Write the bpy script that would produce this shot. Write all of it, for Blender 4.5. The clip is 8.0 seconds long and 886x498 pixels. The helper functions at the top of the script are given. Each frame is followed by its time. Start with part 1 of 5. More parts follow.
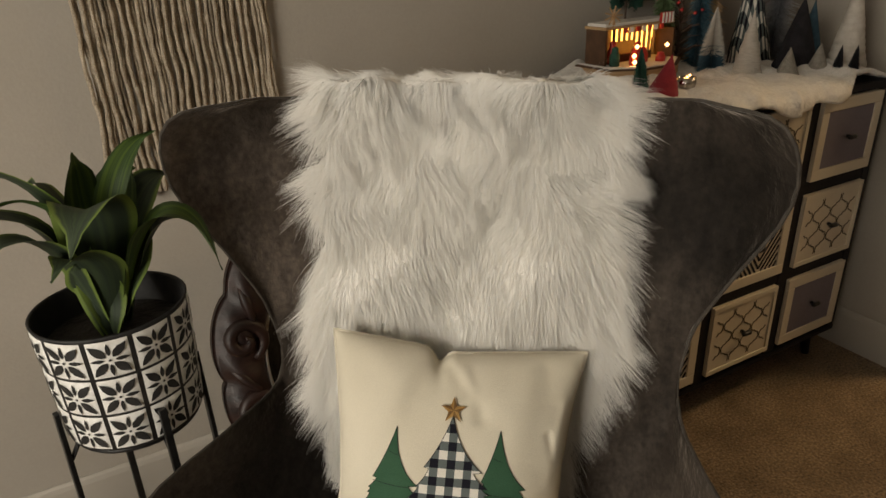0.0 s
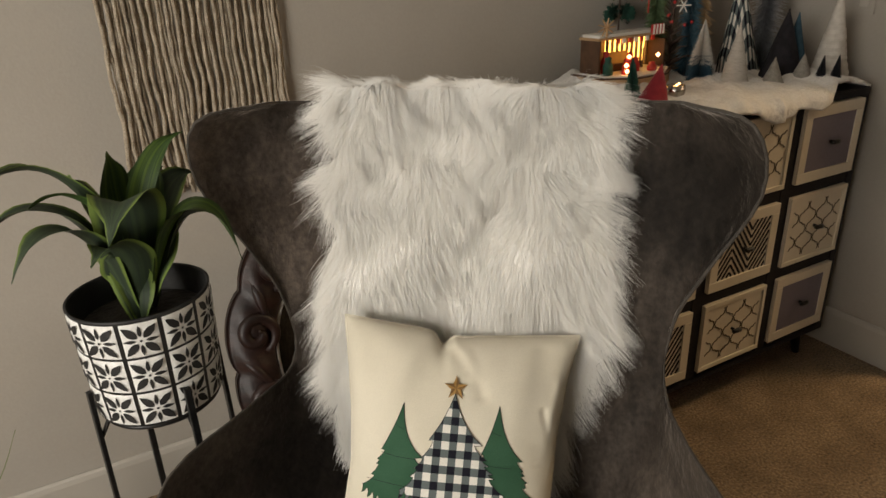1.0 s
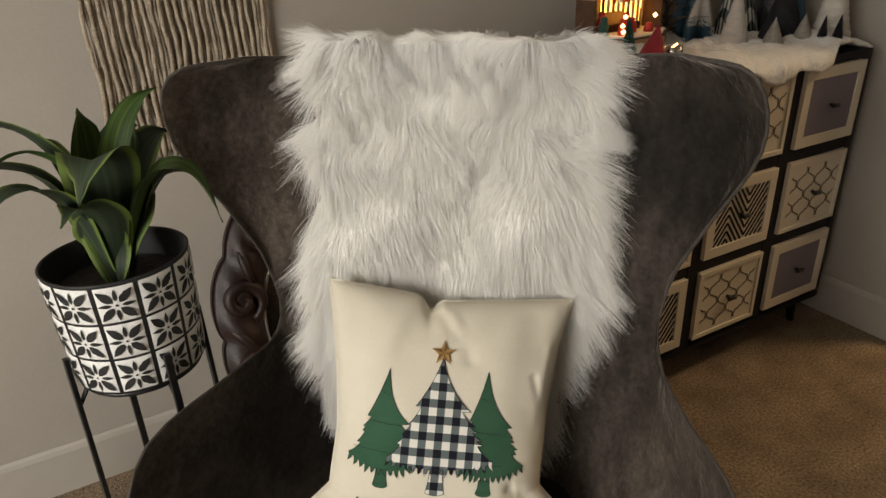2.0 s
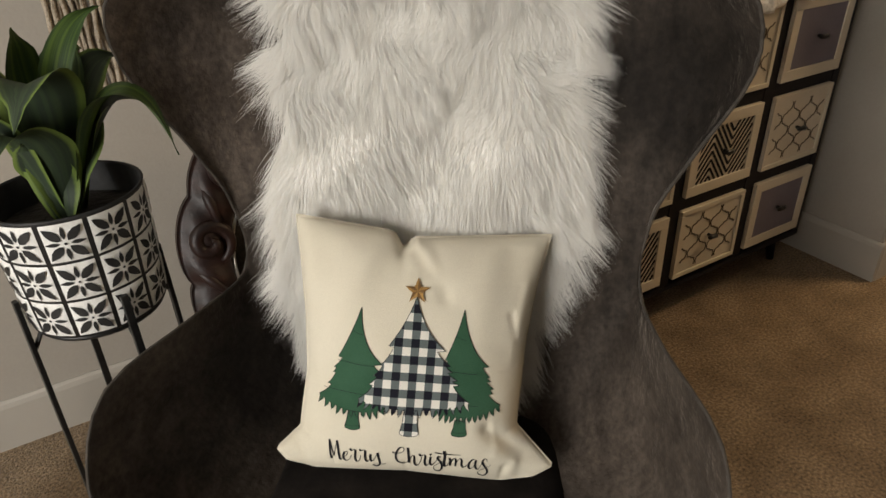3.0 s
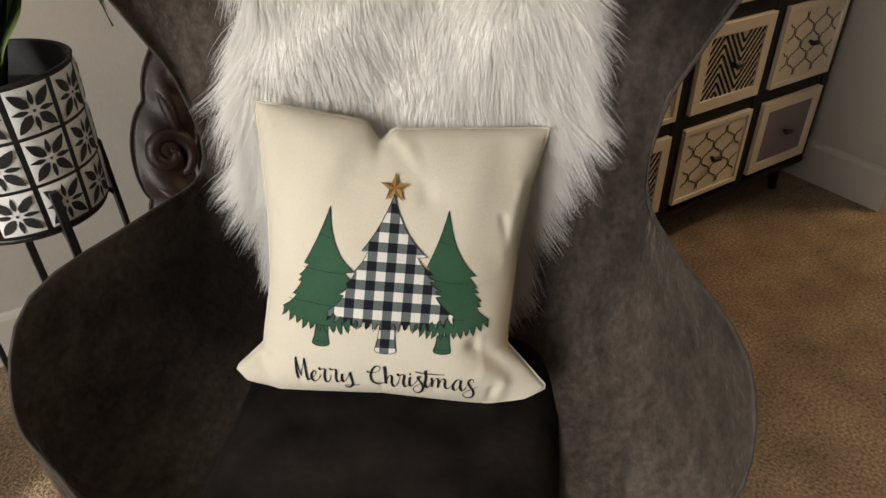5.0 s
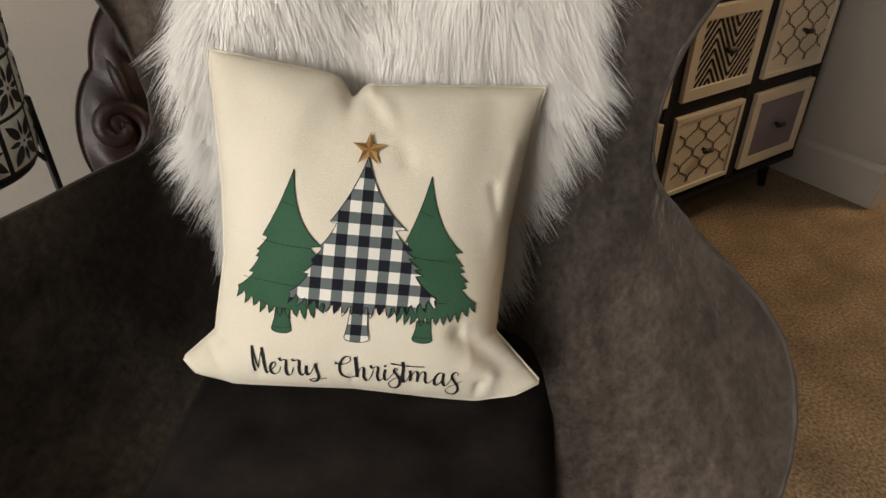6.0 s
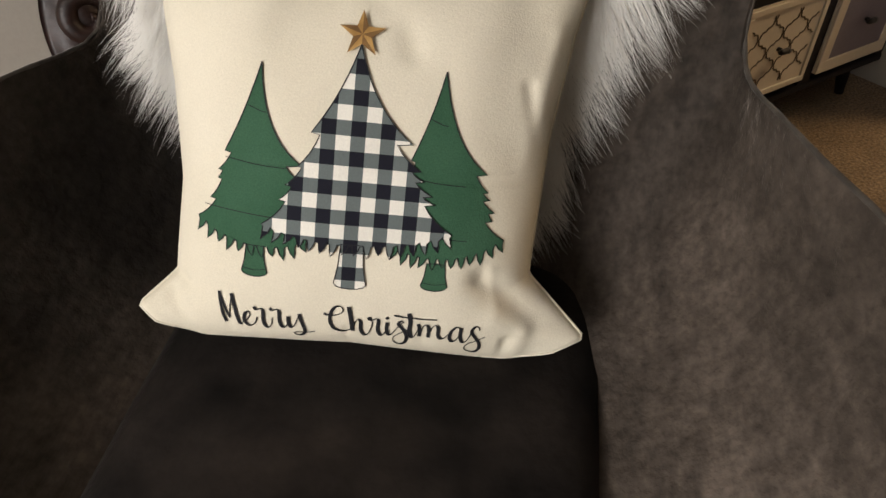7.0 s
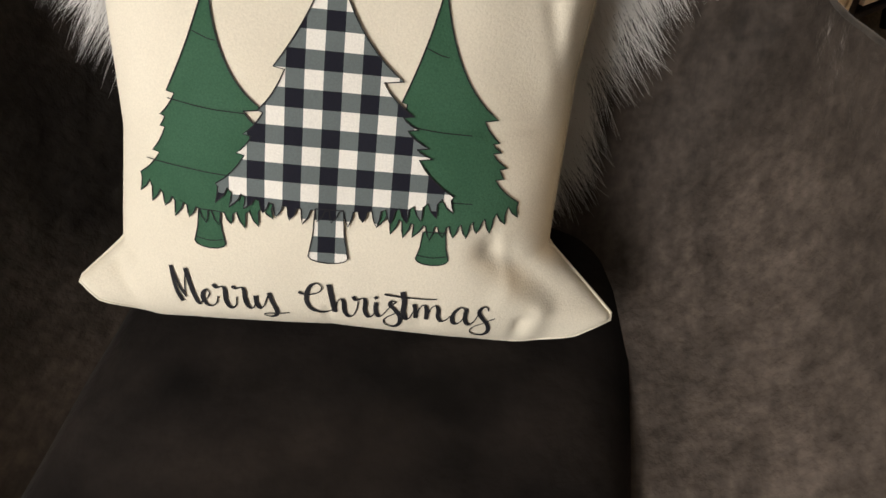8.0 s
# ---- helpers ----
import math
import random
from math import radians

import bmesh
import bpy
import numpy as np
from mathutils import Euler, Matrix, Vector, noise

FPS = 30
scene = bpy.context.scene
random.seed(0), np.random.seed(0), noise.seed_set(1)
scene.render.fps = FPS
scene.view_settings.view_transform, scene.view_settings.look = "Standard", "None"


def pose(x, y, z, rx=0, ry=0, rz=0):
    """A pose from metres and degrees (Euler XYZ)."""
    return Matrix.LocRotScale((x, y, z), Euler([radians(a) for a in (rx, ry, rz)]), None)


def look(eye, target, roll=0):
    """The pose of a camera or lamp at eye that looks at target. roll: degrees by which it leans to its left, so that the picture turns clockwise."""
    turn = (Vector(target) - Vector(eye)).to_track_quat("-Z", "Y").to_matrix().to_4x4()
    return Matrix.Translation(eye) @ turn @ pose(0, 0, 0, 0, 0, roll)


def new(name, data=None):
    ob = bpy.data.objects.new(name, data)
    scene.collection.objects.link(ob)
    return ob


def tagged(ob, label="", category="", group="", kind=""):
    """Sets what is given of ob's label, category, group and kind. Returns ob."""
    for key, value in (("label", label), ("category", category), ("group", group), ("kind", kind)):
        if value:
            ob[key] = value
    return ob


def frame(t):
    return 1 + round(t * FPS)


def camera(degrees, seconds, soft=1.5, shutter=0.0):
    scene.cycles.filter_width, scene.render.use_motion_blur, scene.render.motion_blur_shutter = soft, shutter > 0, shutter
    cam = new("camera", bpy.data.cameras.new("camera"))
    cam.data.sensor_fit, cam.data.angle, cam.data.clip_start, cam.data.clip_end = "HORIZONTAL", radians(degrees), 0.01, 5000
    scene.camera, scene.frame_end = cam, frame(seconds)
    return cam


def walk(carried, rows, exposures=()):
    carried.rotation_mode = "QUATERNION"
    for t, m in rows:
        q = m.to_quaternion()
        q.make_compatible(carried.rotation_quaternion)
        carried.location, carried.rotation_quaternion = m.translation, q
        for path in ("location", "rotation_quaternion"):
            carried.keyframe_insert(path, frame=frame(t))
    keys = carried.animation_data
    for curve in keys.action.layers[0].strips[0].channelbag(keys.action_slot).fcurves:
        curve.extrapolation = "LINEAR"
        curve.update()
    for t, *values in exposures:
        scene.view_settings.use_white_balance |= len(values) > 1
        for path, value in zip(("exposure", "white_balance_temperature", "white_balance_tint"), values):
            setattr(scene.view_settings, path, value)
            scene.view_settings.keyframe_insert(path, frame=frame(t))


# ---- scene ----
cam = camera(67.1, 8.0)
PATH = [
    (0, (0.282, 0.182, 1.42), (1.151, 1.788, 0.603), -2.2),
    (0.5, (0.231, 0.11, 1.435), (1.122, 1.715, 0.642), -2.4),
    (1, (0.23, 0.097, 1.424), (1.105, 1.716, 0.641), -2.3),
    (2.5, (0.273, 0.132, 1.368), (1.143, 1.677, 0.442), -2.2),
    (3, (0.286, 0.148, 1.344), (1.161, 1.644, 0.344), -2.0),
    (3.5, (0.303, 0.165, 1.316), (1.177, 1.62, 0.258), -1.5),
    (4, (0.319, 0.173, 1.287), (1.177, 1.599, 0.178), -1.7),
    (4.5, (0.327, 0.189, 1.258), (1.168, 1.602, 0.12), -1.6),
    (4.7, (0.329, 0.198, 1.238), (1.168, 1.612, 0.099), -1.6),
    (5.8, (0.35, 0.261, 1.125), (1.303, 1.647, 0.043), 0.5),
    (6, (0.364, 0.28, 1.102), (1.293, 1.663, -0.004), 0.6),
    (6.5, (0.417, 0.346, 1.048), (1.228, 1.693, -0.187), -1.3),
    (7, (0.467, 0.405, 1.003), (1.224, 1.713, -0.307), -1.2),
    (7.5, (0.498, 0.447, 0.963), (1.197, 1.694, -0.435), -1.8),
    (8, (0.524, 0.488, 0.933), (1.198, 1.72, -0.491), -2.3),
]
walk(cam, [(t, look(eye, target, roll)) for t, eye, target, roll in PATH],
     [(0.0, -0.08, 7150, 10), (0.5, 0.02, 6950, 10), (1.0, 0.18, 6750, 10), (2.5, 0.20, 6550, 10), (4.5, 0.34, 6400, 11), (6.0, 0.36, 6450, 12), (8.0, 0.52, 6400, 13)])

# ---------------------------------------------------------------- world, lights
world = bpy.data.worlds.new("world")
scene.world = world
world.use_nodes = True
_wn = world.node_tree.nodes
_sky = _wn.new("ShaderNodeTexSky")
_sky.sky_type, _sky.sun_disc = "NISHITA", False
_sky.sun_elevation, _sky.sun_rotation = radians(32), radians(250)
_wn["Background"].inputs["Strength"].default_value = 0.08
world.node_tree.links.new(_sky.outputs[0], _wn["Background"].inputs["Color"])


def area_lamp(name, eye, target, sx, sy, watts, colour):
    data = bpy.data.lights.new(name, "AREA")
    data.shape, data.size, data.size_y, data.energy, data.color = "RECTANGLE", sx, sy, watts, colour
    ob = new(name, data)
    ob.matrix_world = look(eye, target)
    return ob


area_lamp("window_light", (-1.92, -0.10, 1.45), (1.0, 0.8, 0.9), 1.5, 1.3, 84, (1.0, 0.975, 0.925))
area_lamp("hall_light_glow", (3.50, 0.65, 2.34), (3.2, 0.6, 0.0), 0.4, 0.4, 25, (1.0, 0.72, 0.42))
_sun = bpy.data.lights.new("sun", "SUN")
_sun.energy, _sun.angle, _sun.color = 4.0, radians(0.6), (1.0, 0.93, 0.82)
new("sun", _sun).matrix_world = look((-2.0, -0.1126, 0.786), (0.05, 1.42, 0.0))


# ---------------------------------------------------------------- materials
def lin(r, g, b):
    return (r, g, b, 1.0)


def material(name, base, rough=0.6, metal=0.0, vary=None, scale=8.0, fine=0.0, fine_scale=200.0, bump=0.0, bump_scale=60.0,
             sheen=0.0, sheen_tint=None, spec=0.5, emit=None, emit_strength=0.0, detail=4.0, stretch=None, shift=None, random_tint=0.0, trans=0.0):
    """A node material: base colour varied by two scales of noise, with relief."""
    m = bpy.data.materials.new(name)
    m.use_nodes = True
    nt = m.node_tree
    nodes, links = nt.nodes, nt.links
    b = nodes["Principled BSDF"]
    b.inputs["Roughness"].default_value = rough
    b.inputs["Metallic"].default_value = metal
    b.inputs["Specular IOR Level"].default_value = spec
    b.inputs["Base Color"].default_value = lin(*base)
    co = nodes.new("ShaderNodeTexCoord")
    src = co.outputs["Object"]
    if stretch:
        mp = nodes.new("ShaderNodeMapping")
        mp.inputs["Scale"].default_value = stretch
        links.new(src, mp.inputs["Vector"])
        src = mp.outputs["Vector"]
    if shift:
        mv = nodes.new("ShaderNodeMapping")
        mv.inputs["Location"].default_value = shift
        links.new(src, mv.inputs["Vector"])
        src = mv.outputs["Vector"]
    col = None
    if vary:
        n = nodes.new("ShaderNodeTexNoise")
        n.inputs["Scale"].default_value, n.inputs["Detail"].default_value = scale, detail
        links.new(src, n.inputs["Vector"])
        r = nodes.new("ShaderNodeValToRGB")
        r.color_ramp.elements[0].position, r.color_ramp.elements[1].position = 0.33, 0.68
        r.color_ramp.elements[0].color, r.color_ramp.elements[1].color = lin(*base), lin(*vary)
        links.new(n.outputs["Fac"], r.inputs["Fac"])
        col = r.outputs["Color"]
        if fine:
            n2 = nodes.new("ShaderNodeTexNoise")
            n2.inputs["Scale"].default_value, n2.inputs["Detail"].default_value = fine_scale, 2.0
            links.new(src, n2.inputs["Vector"])
            mr = nodes.new("ShaderNodeMapRange")
            mr.inputs["From Min"].default_value, mr.inputs["From Max"].default_value = 0.3, 0.7
            mr.inputs["To Min"].default_value, mr.inputs["To Max"].default_value = 1.0 - fine, 1.0 + fine
            links.new(n2.outputs["Fac"], mr.inputs["Value"])
            mx = nodes.new("ShaderNodeMix")
            mx.data_type, mx.blend_type = "RGBA", "MULTIPLY"
            mx.inputs["Factor"].default_value = 1.0
            links.new(col, mx.inputs["A"])
            links.new(mr.outputs["Result"], mx.inputs["B"])
            col = mx.outputs["Result"]
        if random_tint:
            oi = nodes.new("ShaderNodeObjectInfo")
            hs = nodes.new("ShaderNodeHueSaturation")
            mr2 = nodes.new("ShaderNodeMapRange")
            mr2.inputs["To Min"].default_value, mr2.inputs["To Max"].default_value = 1 - random_tint, 1 + random_tint
            links.new(oi.outputs["Random"], mr2.inputs["Value"])
            links.new(mr2.outputs["Result"], hs.inputs["Value"])
            links.new(col, hs.inputs["Color"])
            col = hs.outputs["Color"]
        links.new(col, b.inputs["Base Color"])
    if bump:
        n3 = nodes.new("ShaderNodeTexNoise")
        n3.inputs["Scale"].default_value, n3.inputs["Detail"].default_value = bump_scale, 5.0
        links.new(src, n3.inputs["Vector"])
        bp = nodes.new("ShaderNodeBump")
        bp.inputs["Strength"].default_value, bp.inputs["Distance"].default_value = bump, 0.01
        links.new(n3.outputs["Fac"], bp.inputs["Height"])
        links.new(bp.outputs["Normal"], b.inputs["Normal"])
    if sheen:
        b.inputs["Sheen Weight"].default_value = sheen
        b.inputs["Sheen Roughness"].default_value = 0.30
        if sheen_tint:
            b.inputs["Sheen Tint"].default_value = lin(*sheen_tint)
    if trans:
        b.inputs["Subsurface Weight"].default_value = trans
        b.inputs["Subsurface Radius"].default_value = (0.02, 0.018, 0.015)
        b.inputs["Subsurface Scale"].default_value = 0.5
    if emit:
        b.inputs["Emission Color"].default_value = lin(*emit)
        b.inputs["Emission Strength"].default_value = emit_strength
    return m


M_WALL = material("wall_paint", (0.375, 0.340, 0.292), 0.85, vary=(0.402, 0.366, 0.317), scale=3, fine=0.02, fine_scale=120, bump=0.07, bump_scale=140, spec=0.2)
M_CEIL = material("ceiling_paint", (0.60, 0.575, 0.53), 0.9, vary=(0.64, 0.615, 0.57), scale=4, bump=0.3, bump_scale=90)
M_TRIM = material("trim_paint", (0.42, 0.388, 0.335), 0.45, vary=(0.455, 0.42, 0.365), scale=5, bump=0.03, bump_scale=50)
M_CARPET = material("carpet", (0.185, 0.130, 0.078), 0.95, vary=(0.30, 0.218, 0.136), scale=7, fine=0.5, fine_scale=130, bump=1.0, bump_scale=150, sheen=0.15, spec=0.1, detail=7)


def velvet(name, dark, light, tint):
    """Velvet with short finger strokes and a crushed grain; its broad nap patches also carry painted light and shade.
    """
    # the offset lays pale patches where arm and wing look lit, dark where shaded
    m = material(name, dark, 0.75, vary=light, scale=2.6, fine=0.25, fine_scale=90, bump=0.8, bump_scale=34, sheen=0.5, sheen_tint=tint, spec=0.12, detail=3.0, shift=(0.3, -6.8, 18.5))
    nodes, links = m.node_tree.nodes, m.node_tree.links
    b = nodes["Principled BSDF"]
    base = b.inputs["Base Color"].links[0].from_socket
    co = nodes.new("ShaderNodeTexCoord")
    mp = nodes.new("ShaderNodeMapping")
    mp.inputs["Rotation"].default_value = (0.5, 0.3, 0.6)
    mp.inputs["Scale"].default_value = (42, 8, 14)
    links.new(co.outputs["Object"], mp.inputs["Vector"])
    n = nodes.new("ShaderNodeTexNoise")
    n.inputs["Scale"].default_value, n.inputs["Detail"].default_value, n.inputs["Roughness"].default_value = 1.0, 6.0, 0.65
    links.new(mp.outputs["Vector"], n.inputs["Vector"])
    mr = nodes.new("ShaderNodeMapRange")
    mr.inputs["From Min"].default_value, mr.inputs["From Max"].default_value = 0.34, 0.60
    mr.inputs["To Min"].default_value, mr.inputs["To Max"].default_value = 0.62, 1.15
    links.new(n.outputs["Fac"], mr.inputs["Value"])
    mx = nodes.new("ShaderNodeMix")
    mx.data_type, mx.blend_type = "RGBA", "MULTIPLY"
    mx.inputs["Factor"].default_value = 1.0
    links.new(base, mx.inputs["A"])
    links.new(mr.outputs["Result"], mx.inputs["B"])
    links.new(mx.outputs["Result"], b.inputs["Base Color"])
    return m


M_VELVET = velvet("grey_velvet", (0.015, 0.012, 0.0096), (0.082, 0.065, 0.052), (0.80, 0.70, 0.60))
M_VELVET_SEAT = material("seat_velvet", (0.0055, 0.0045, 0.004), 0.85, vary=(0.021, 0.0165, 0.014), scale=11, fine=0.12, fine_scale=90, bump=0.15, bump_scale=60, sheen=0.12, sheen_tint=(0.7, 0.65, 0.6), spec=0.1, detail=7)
M_PIPING = material("velvet_piping", (0.040, 0.034, 0.028), 0.75, vary=(0.075, 0.064, 0.053), scale=40, bump=0.1, bump_scale=300, sheen=0.3, spec=0.2)
def hairy(name, colour, vary):
    """Fine pale hair: part of the light goes through it."""
    m = material(name, colour, 0.9, vary=vary, scale=1.0, spec=0.03, detail=2.0, stretch=(230, 230, 26))
    nodes, links = m.node_tree.nodes, m.node_tree.links
    b = nodes["Principled BSDF"]
    tr = nodes.new("ShaderNodeBsdfTranslucent")
    tr.inputs["Color"].default_value = lin(*vary)
    mx = nodes.new("ShaderNodeMixShader")
    mx.inputs[0].default_value = 0.47
    links.new(b.outputs[0], mx.inputs[1])
    links.new(tr.outputs[0], mx.inputs[2])
    links.new(mx.outputs[0], nodes["Material Output"].inputs["Surface"])
    return m


M_FUR = hairy("white_fur", (0.90, 0.862, 0.795), (0.98, 0.97, 0.94))
M_FURBACK = material("fur_backing", (0.80, 0.77, 0.72), 0.9, vary=(0.86, 0.84, 0.80), scale=30, bump=0.4, bump_scale=120)
M_LINEN = material("cream_linen", (0.63, 0.575, 0.455), 0.8, vary=(0.68, 0.625, 0.505), scale=6, fine=0.05, fine_scale=700, bump=0.12, bump_scale=500, spec=0.15, sheen=0.1)
M_GREEN = material("green_print", (0.030, 0.083, 0.045), 0.8, vary=(0.042, 0.104, 0.060), scale=12, fine=0.12, fine_scale=700, bump=0.12, bump_scale=500, spec=0.12)
M_INK = material("black_ink", (0.010, 0.010, 0.012), 0.75, vary=(0.018, 0.018, 0.02), scale=60, spec=0.2)
M_GOLD = material("gold_print", (0.24, 0.125, 0.032), 0.6, vary=(0.50, 0.30, 0.10), scale=45, spec=0.3)
M_GOLD_DARK = material("dark_gold_print", (0.12, 0.06, 0.018), 0.6, vary=(0.22, 0.12, 0.04), scale=45, spec=0.3)
M_BLACKWOOD = material("black_lacquered_wood", (0.007, 0.006, 0.008), 0.6, vary=(0.013, 0.011, 0.013), scale=14, spec=0.22, fine=0.2, fine_scale=160, bump=0.05, bump_scale=120, stretch=(1, 1, 6))
M_CREAM = material("cream_drawer_paint", (0.61, 0.54, 0.42), 0.55, vary=(0.66, 0.585, 0.46), scale=7, fine=0.02, fine_scale=120, bump=0.06, bump_scale=90)
M_LILAC = material("grey_lilac_paint", (0.155, 0.135, 0.165), 0.6, vary=(0.18, 0.158, 0.19), scale=8, fine=0.04, fine_scale=140, bump=0.05, bump_scale=90)
M_OLIVE = material("gold_line_paint", (0.050, 0.035, 0.014), 0.5, vary=(0.09, 0.063, 0.027), scale=40)
M_KNOB = material("black_metal_knob", (0.012, 0.011, 0.011), 0.35, metal=0.4, vary=(0.03, 0.028, 0.025), scale=60)
M_POTWHITE = material("white_enamel", (0.70, 0.69, 0.65), 0.5, vary=(0.80, 0.79, 0.76), scale=25, fine=0.06, fine_scale=160, bump=0.15, bump_scale=70)
M_POTBLACK = material("black_enamel", (0.007, 0.007, 0.007), 0.65, vary=(0.022, 0.021, 0.02), scale=40, bump=0.1, bump_scale=90)
M_STAND = material("black_steel", (0.008, 0.008, 0.008), 0.4, metal=0.3, vary=(0.02, 0.02, 0.02), scale=50)
M_SOIL = material("dark_foam_soil", (0.012, 0.010, 0.008), 0.95, vary=(0.03, 0.025, 0.02), scale=60, bump=0.8, bump_scale=90)
M_DARKWOOD = material("carved_dark_wood", (0.010, 0.0055, 0.005), 0.48, vary=(0.034, 0.013, 0.009), scale=10, fine=0.2, fine_scale=90, bump=0.1, bump_scale=60, stretch=(1, 1, 3), spec=0.5)
M_SILVER = material("silver_bead", (0.55, 0.53, 0.48), 0.3, metal=1.0, vary=(0.7, 0.68, 0.62), scale=50)
M_MIRROR = material("mirror_glass", (0.8, 0.82, 0.8), 0.03, metal=1.0)
M_CHROME = material("brushed_steel", (0.5, 0.5, 0.5), 0.3, metal=1.0, vary=(0.6, 0.6, 0.6), scale=40)
M_SNOW = material("cotton_snow", (0.80, 0.775, 0.73), 0.95, vary=(0.87, 0.85, 0.81), scale=18, fine=0.06, fine_scale=150, bump=0.8, bump_scale=60, spec=0.1, sheen=0.2)
M_ROPE = material("cotton_cord", (0.32, 0.262, 0.195), 0.9, vary=(0.46, 0.39, 0.30), scale=30, fine=0.22, fine_scale=260, bump=0.6, bump_scale=200, spec=0.1, random_tint=0.10)
M_DOWEL = material("grey_dowel", (0.10, 0.10, 0.10), 0.6, vary=(0.16, 0.155, 0.15), scale=30)
M_PLY = material("plywood", (0.42, 0.26, 0.13), 0.6, vary=(0.55, 0.36, 0.19), scale=14, fine=0.1, fine_scale=120, stretch=(1, 1, 8))
M_PLYEDGE = material("burnt_plywood_edge", (0.07, 0.035, 0.018), 0.6, vary=(0.12, 0.06, 0.03), scale=40)
M_GLOW = material("lit_window", (0.9, 0.6, 0.2), 0.5, vary=(1.0, 0.72, 0.3), scale=60, emit=(1.0, 0.52, 0.10), emit_strength=4.5)
M_BULB = material("lit_bulb", (1.0, 0.7, 0.4), 0.4, emit=(1.0, 0.45, 0.16), emit_strength=9.0)
M_RED = material("red_felt", (0.22, 0.012, 0.022), 0.9, vary=(0.30, 0.02, 0.03), scale=40, fine=0.15, fine_scale=300, bump=0.4, bump_scale=220, sheen=0.2)
M_REDPAINT = material("red_paint", (0.40, 0.02, 0.02), 0.5, vary=(0.5, 0.04, 0.03), scale=60)
M_WHITEPAINT = material("white_paint", (0.75, 0.72, 0.66), 0.6, vary=(0.8, 0.77, 0.72), scale=40)


def leafy(name, dark, light, edge, rough=0.45):
    """Foliage with pale margins and streaks that run along the blade (the mesh's UV: u across, v along)."""
    m = bpy.data.materials.new(name)
    m.use_nodes = True
    nodes, links = m.node_tree.nodes, m.node_tree.links
    b = nodes["Principled BSDF"]
    b.inputs["Roughness"].default_value = rough
    b.inputs["Specular IOR Level"].default_value = 0.35
    uv = nodes.new("ShaderNodeUVMap")
    sep = nodes.new("ShaderNodeSeparateXYZ")
    links.new(uv.outputs["UV"], sep.inputs[0])
    mp = nodes.new("ShaderNodeMapping")
    mp.inputs["Scale"].default_value = (9.0, 0.7, 1.0)
    links.new(uv.outputs["UV"], mp.inputs["Vector"])
    oi = nodes.new("ShaderNodeObjectInfo")
    sc = nodes.new("ShaderNodeMath")
    sc.operation = "MULTIPLY"
    sc.inputs[1].default_value = 40.0
    links.new(oi.outputs["Random"], sc.inputs[0])
    cmb = nodes.new("ShaderNodeCombineXYZ")
    links.new(sc.outputs[0], cmb.inputs["X"])
    links.new(cmb.outputs[0], mp.inputs["Location"])
    n = nodes.new("ShaderNodeTexNoise")
    n.inputs["Scale"].default_value, n.inputs["Detail"].default_value = 1.0, 3.0
    links.new(mp.outputs["Vector"], n.inputs["Vector"])
    r = nodes.new("ShaderNodeValToRGB")
    r.color_ramp.elements[0].position, r.color_ramp.elements[1].position = 0.42, 0.72
    r.color_ramp.elements[0].color, r.color_ramp.elements[1].color = lin(*dark), lin(*light)
    links.new(n.outputs["Fac"], r.inputs["Fac"])
    e = nodes.new("ShaderNodeMath")
    e.operation = "ABSOLUTE"
    s1 = nodes.new("ShaderNodeMath")
    s1.operation = "SUBTRACT"
    s1.inputs[1].default_value = 0.5
    links.new(sep.outputs["X"], s1.inputs[0])
    links.new(s1.outputs[0], e.inputs[0])
    mr = nodes.new("ShaderNodeMapRange")
    mr.inputs["From Min"].default_value, mr.inputs["From Max"].default_value = 0.37, 0.44
    links.new(e.outputs[0], mr.inputs["Value"])
    mx = nodes.new("ShaderNodeMix")
    mx.data_type = "RGBA"
    links.new(mr.outputs["Result"], mx.inputs["Factor"])
    links.new(r.outputs["Color"], mx.inputs["A"])
    mx.inputs["B"].default_value = lin(*edge)
    links.new(mx.outputs["Result"], b.inputs["Base Color"])
    bp = nodes.new("ShaderNodeBump")
    bp.inputs["Strength"].default_value, bp.inputs["Distance"].default_value = 0.3, 0.002
    links.new(n.outputs["Fac"], bp.inputs["Height"])
    links.new(bp.outputs["Normal"], b.inputs["Normal"])
    return m


M_LEAF = leafy("variegated_leaf", (0.022, 0.034, 0.020), (0.045, 0.068, 0.028), (0.12, 0.17, 0.035), 0.6)
M_LEAF_BRIGHT = leafy("bright_leaf", (0.030, 0.062, 0.016), (0.105, 0.165, 0.025), (0.035, 0.065, 0.018), 0.55)


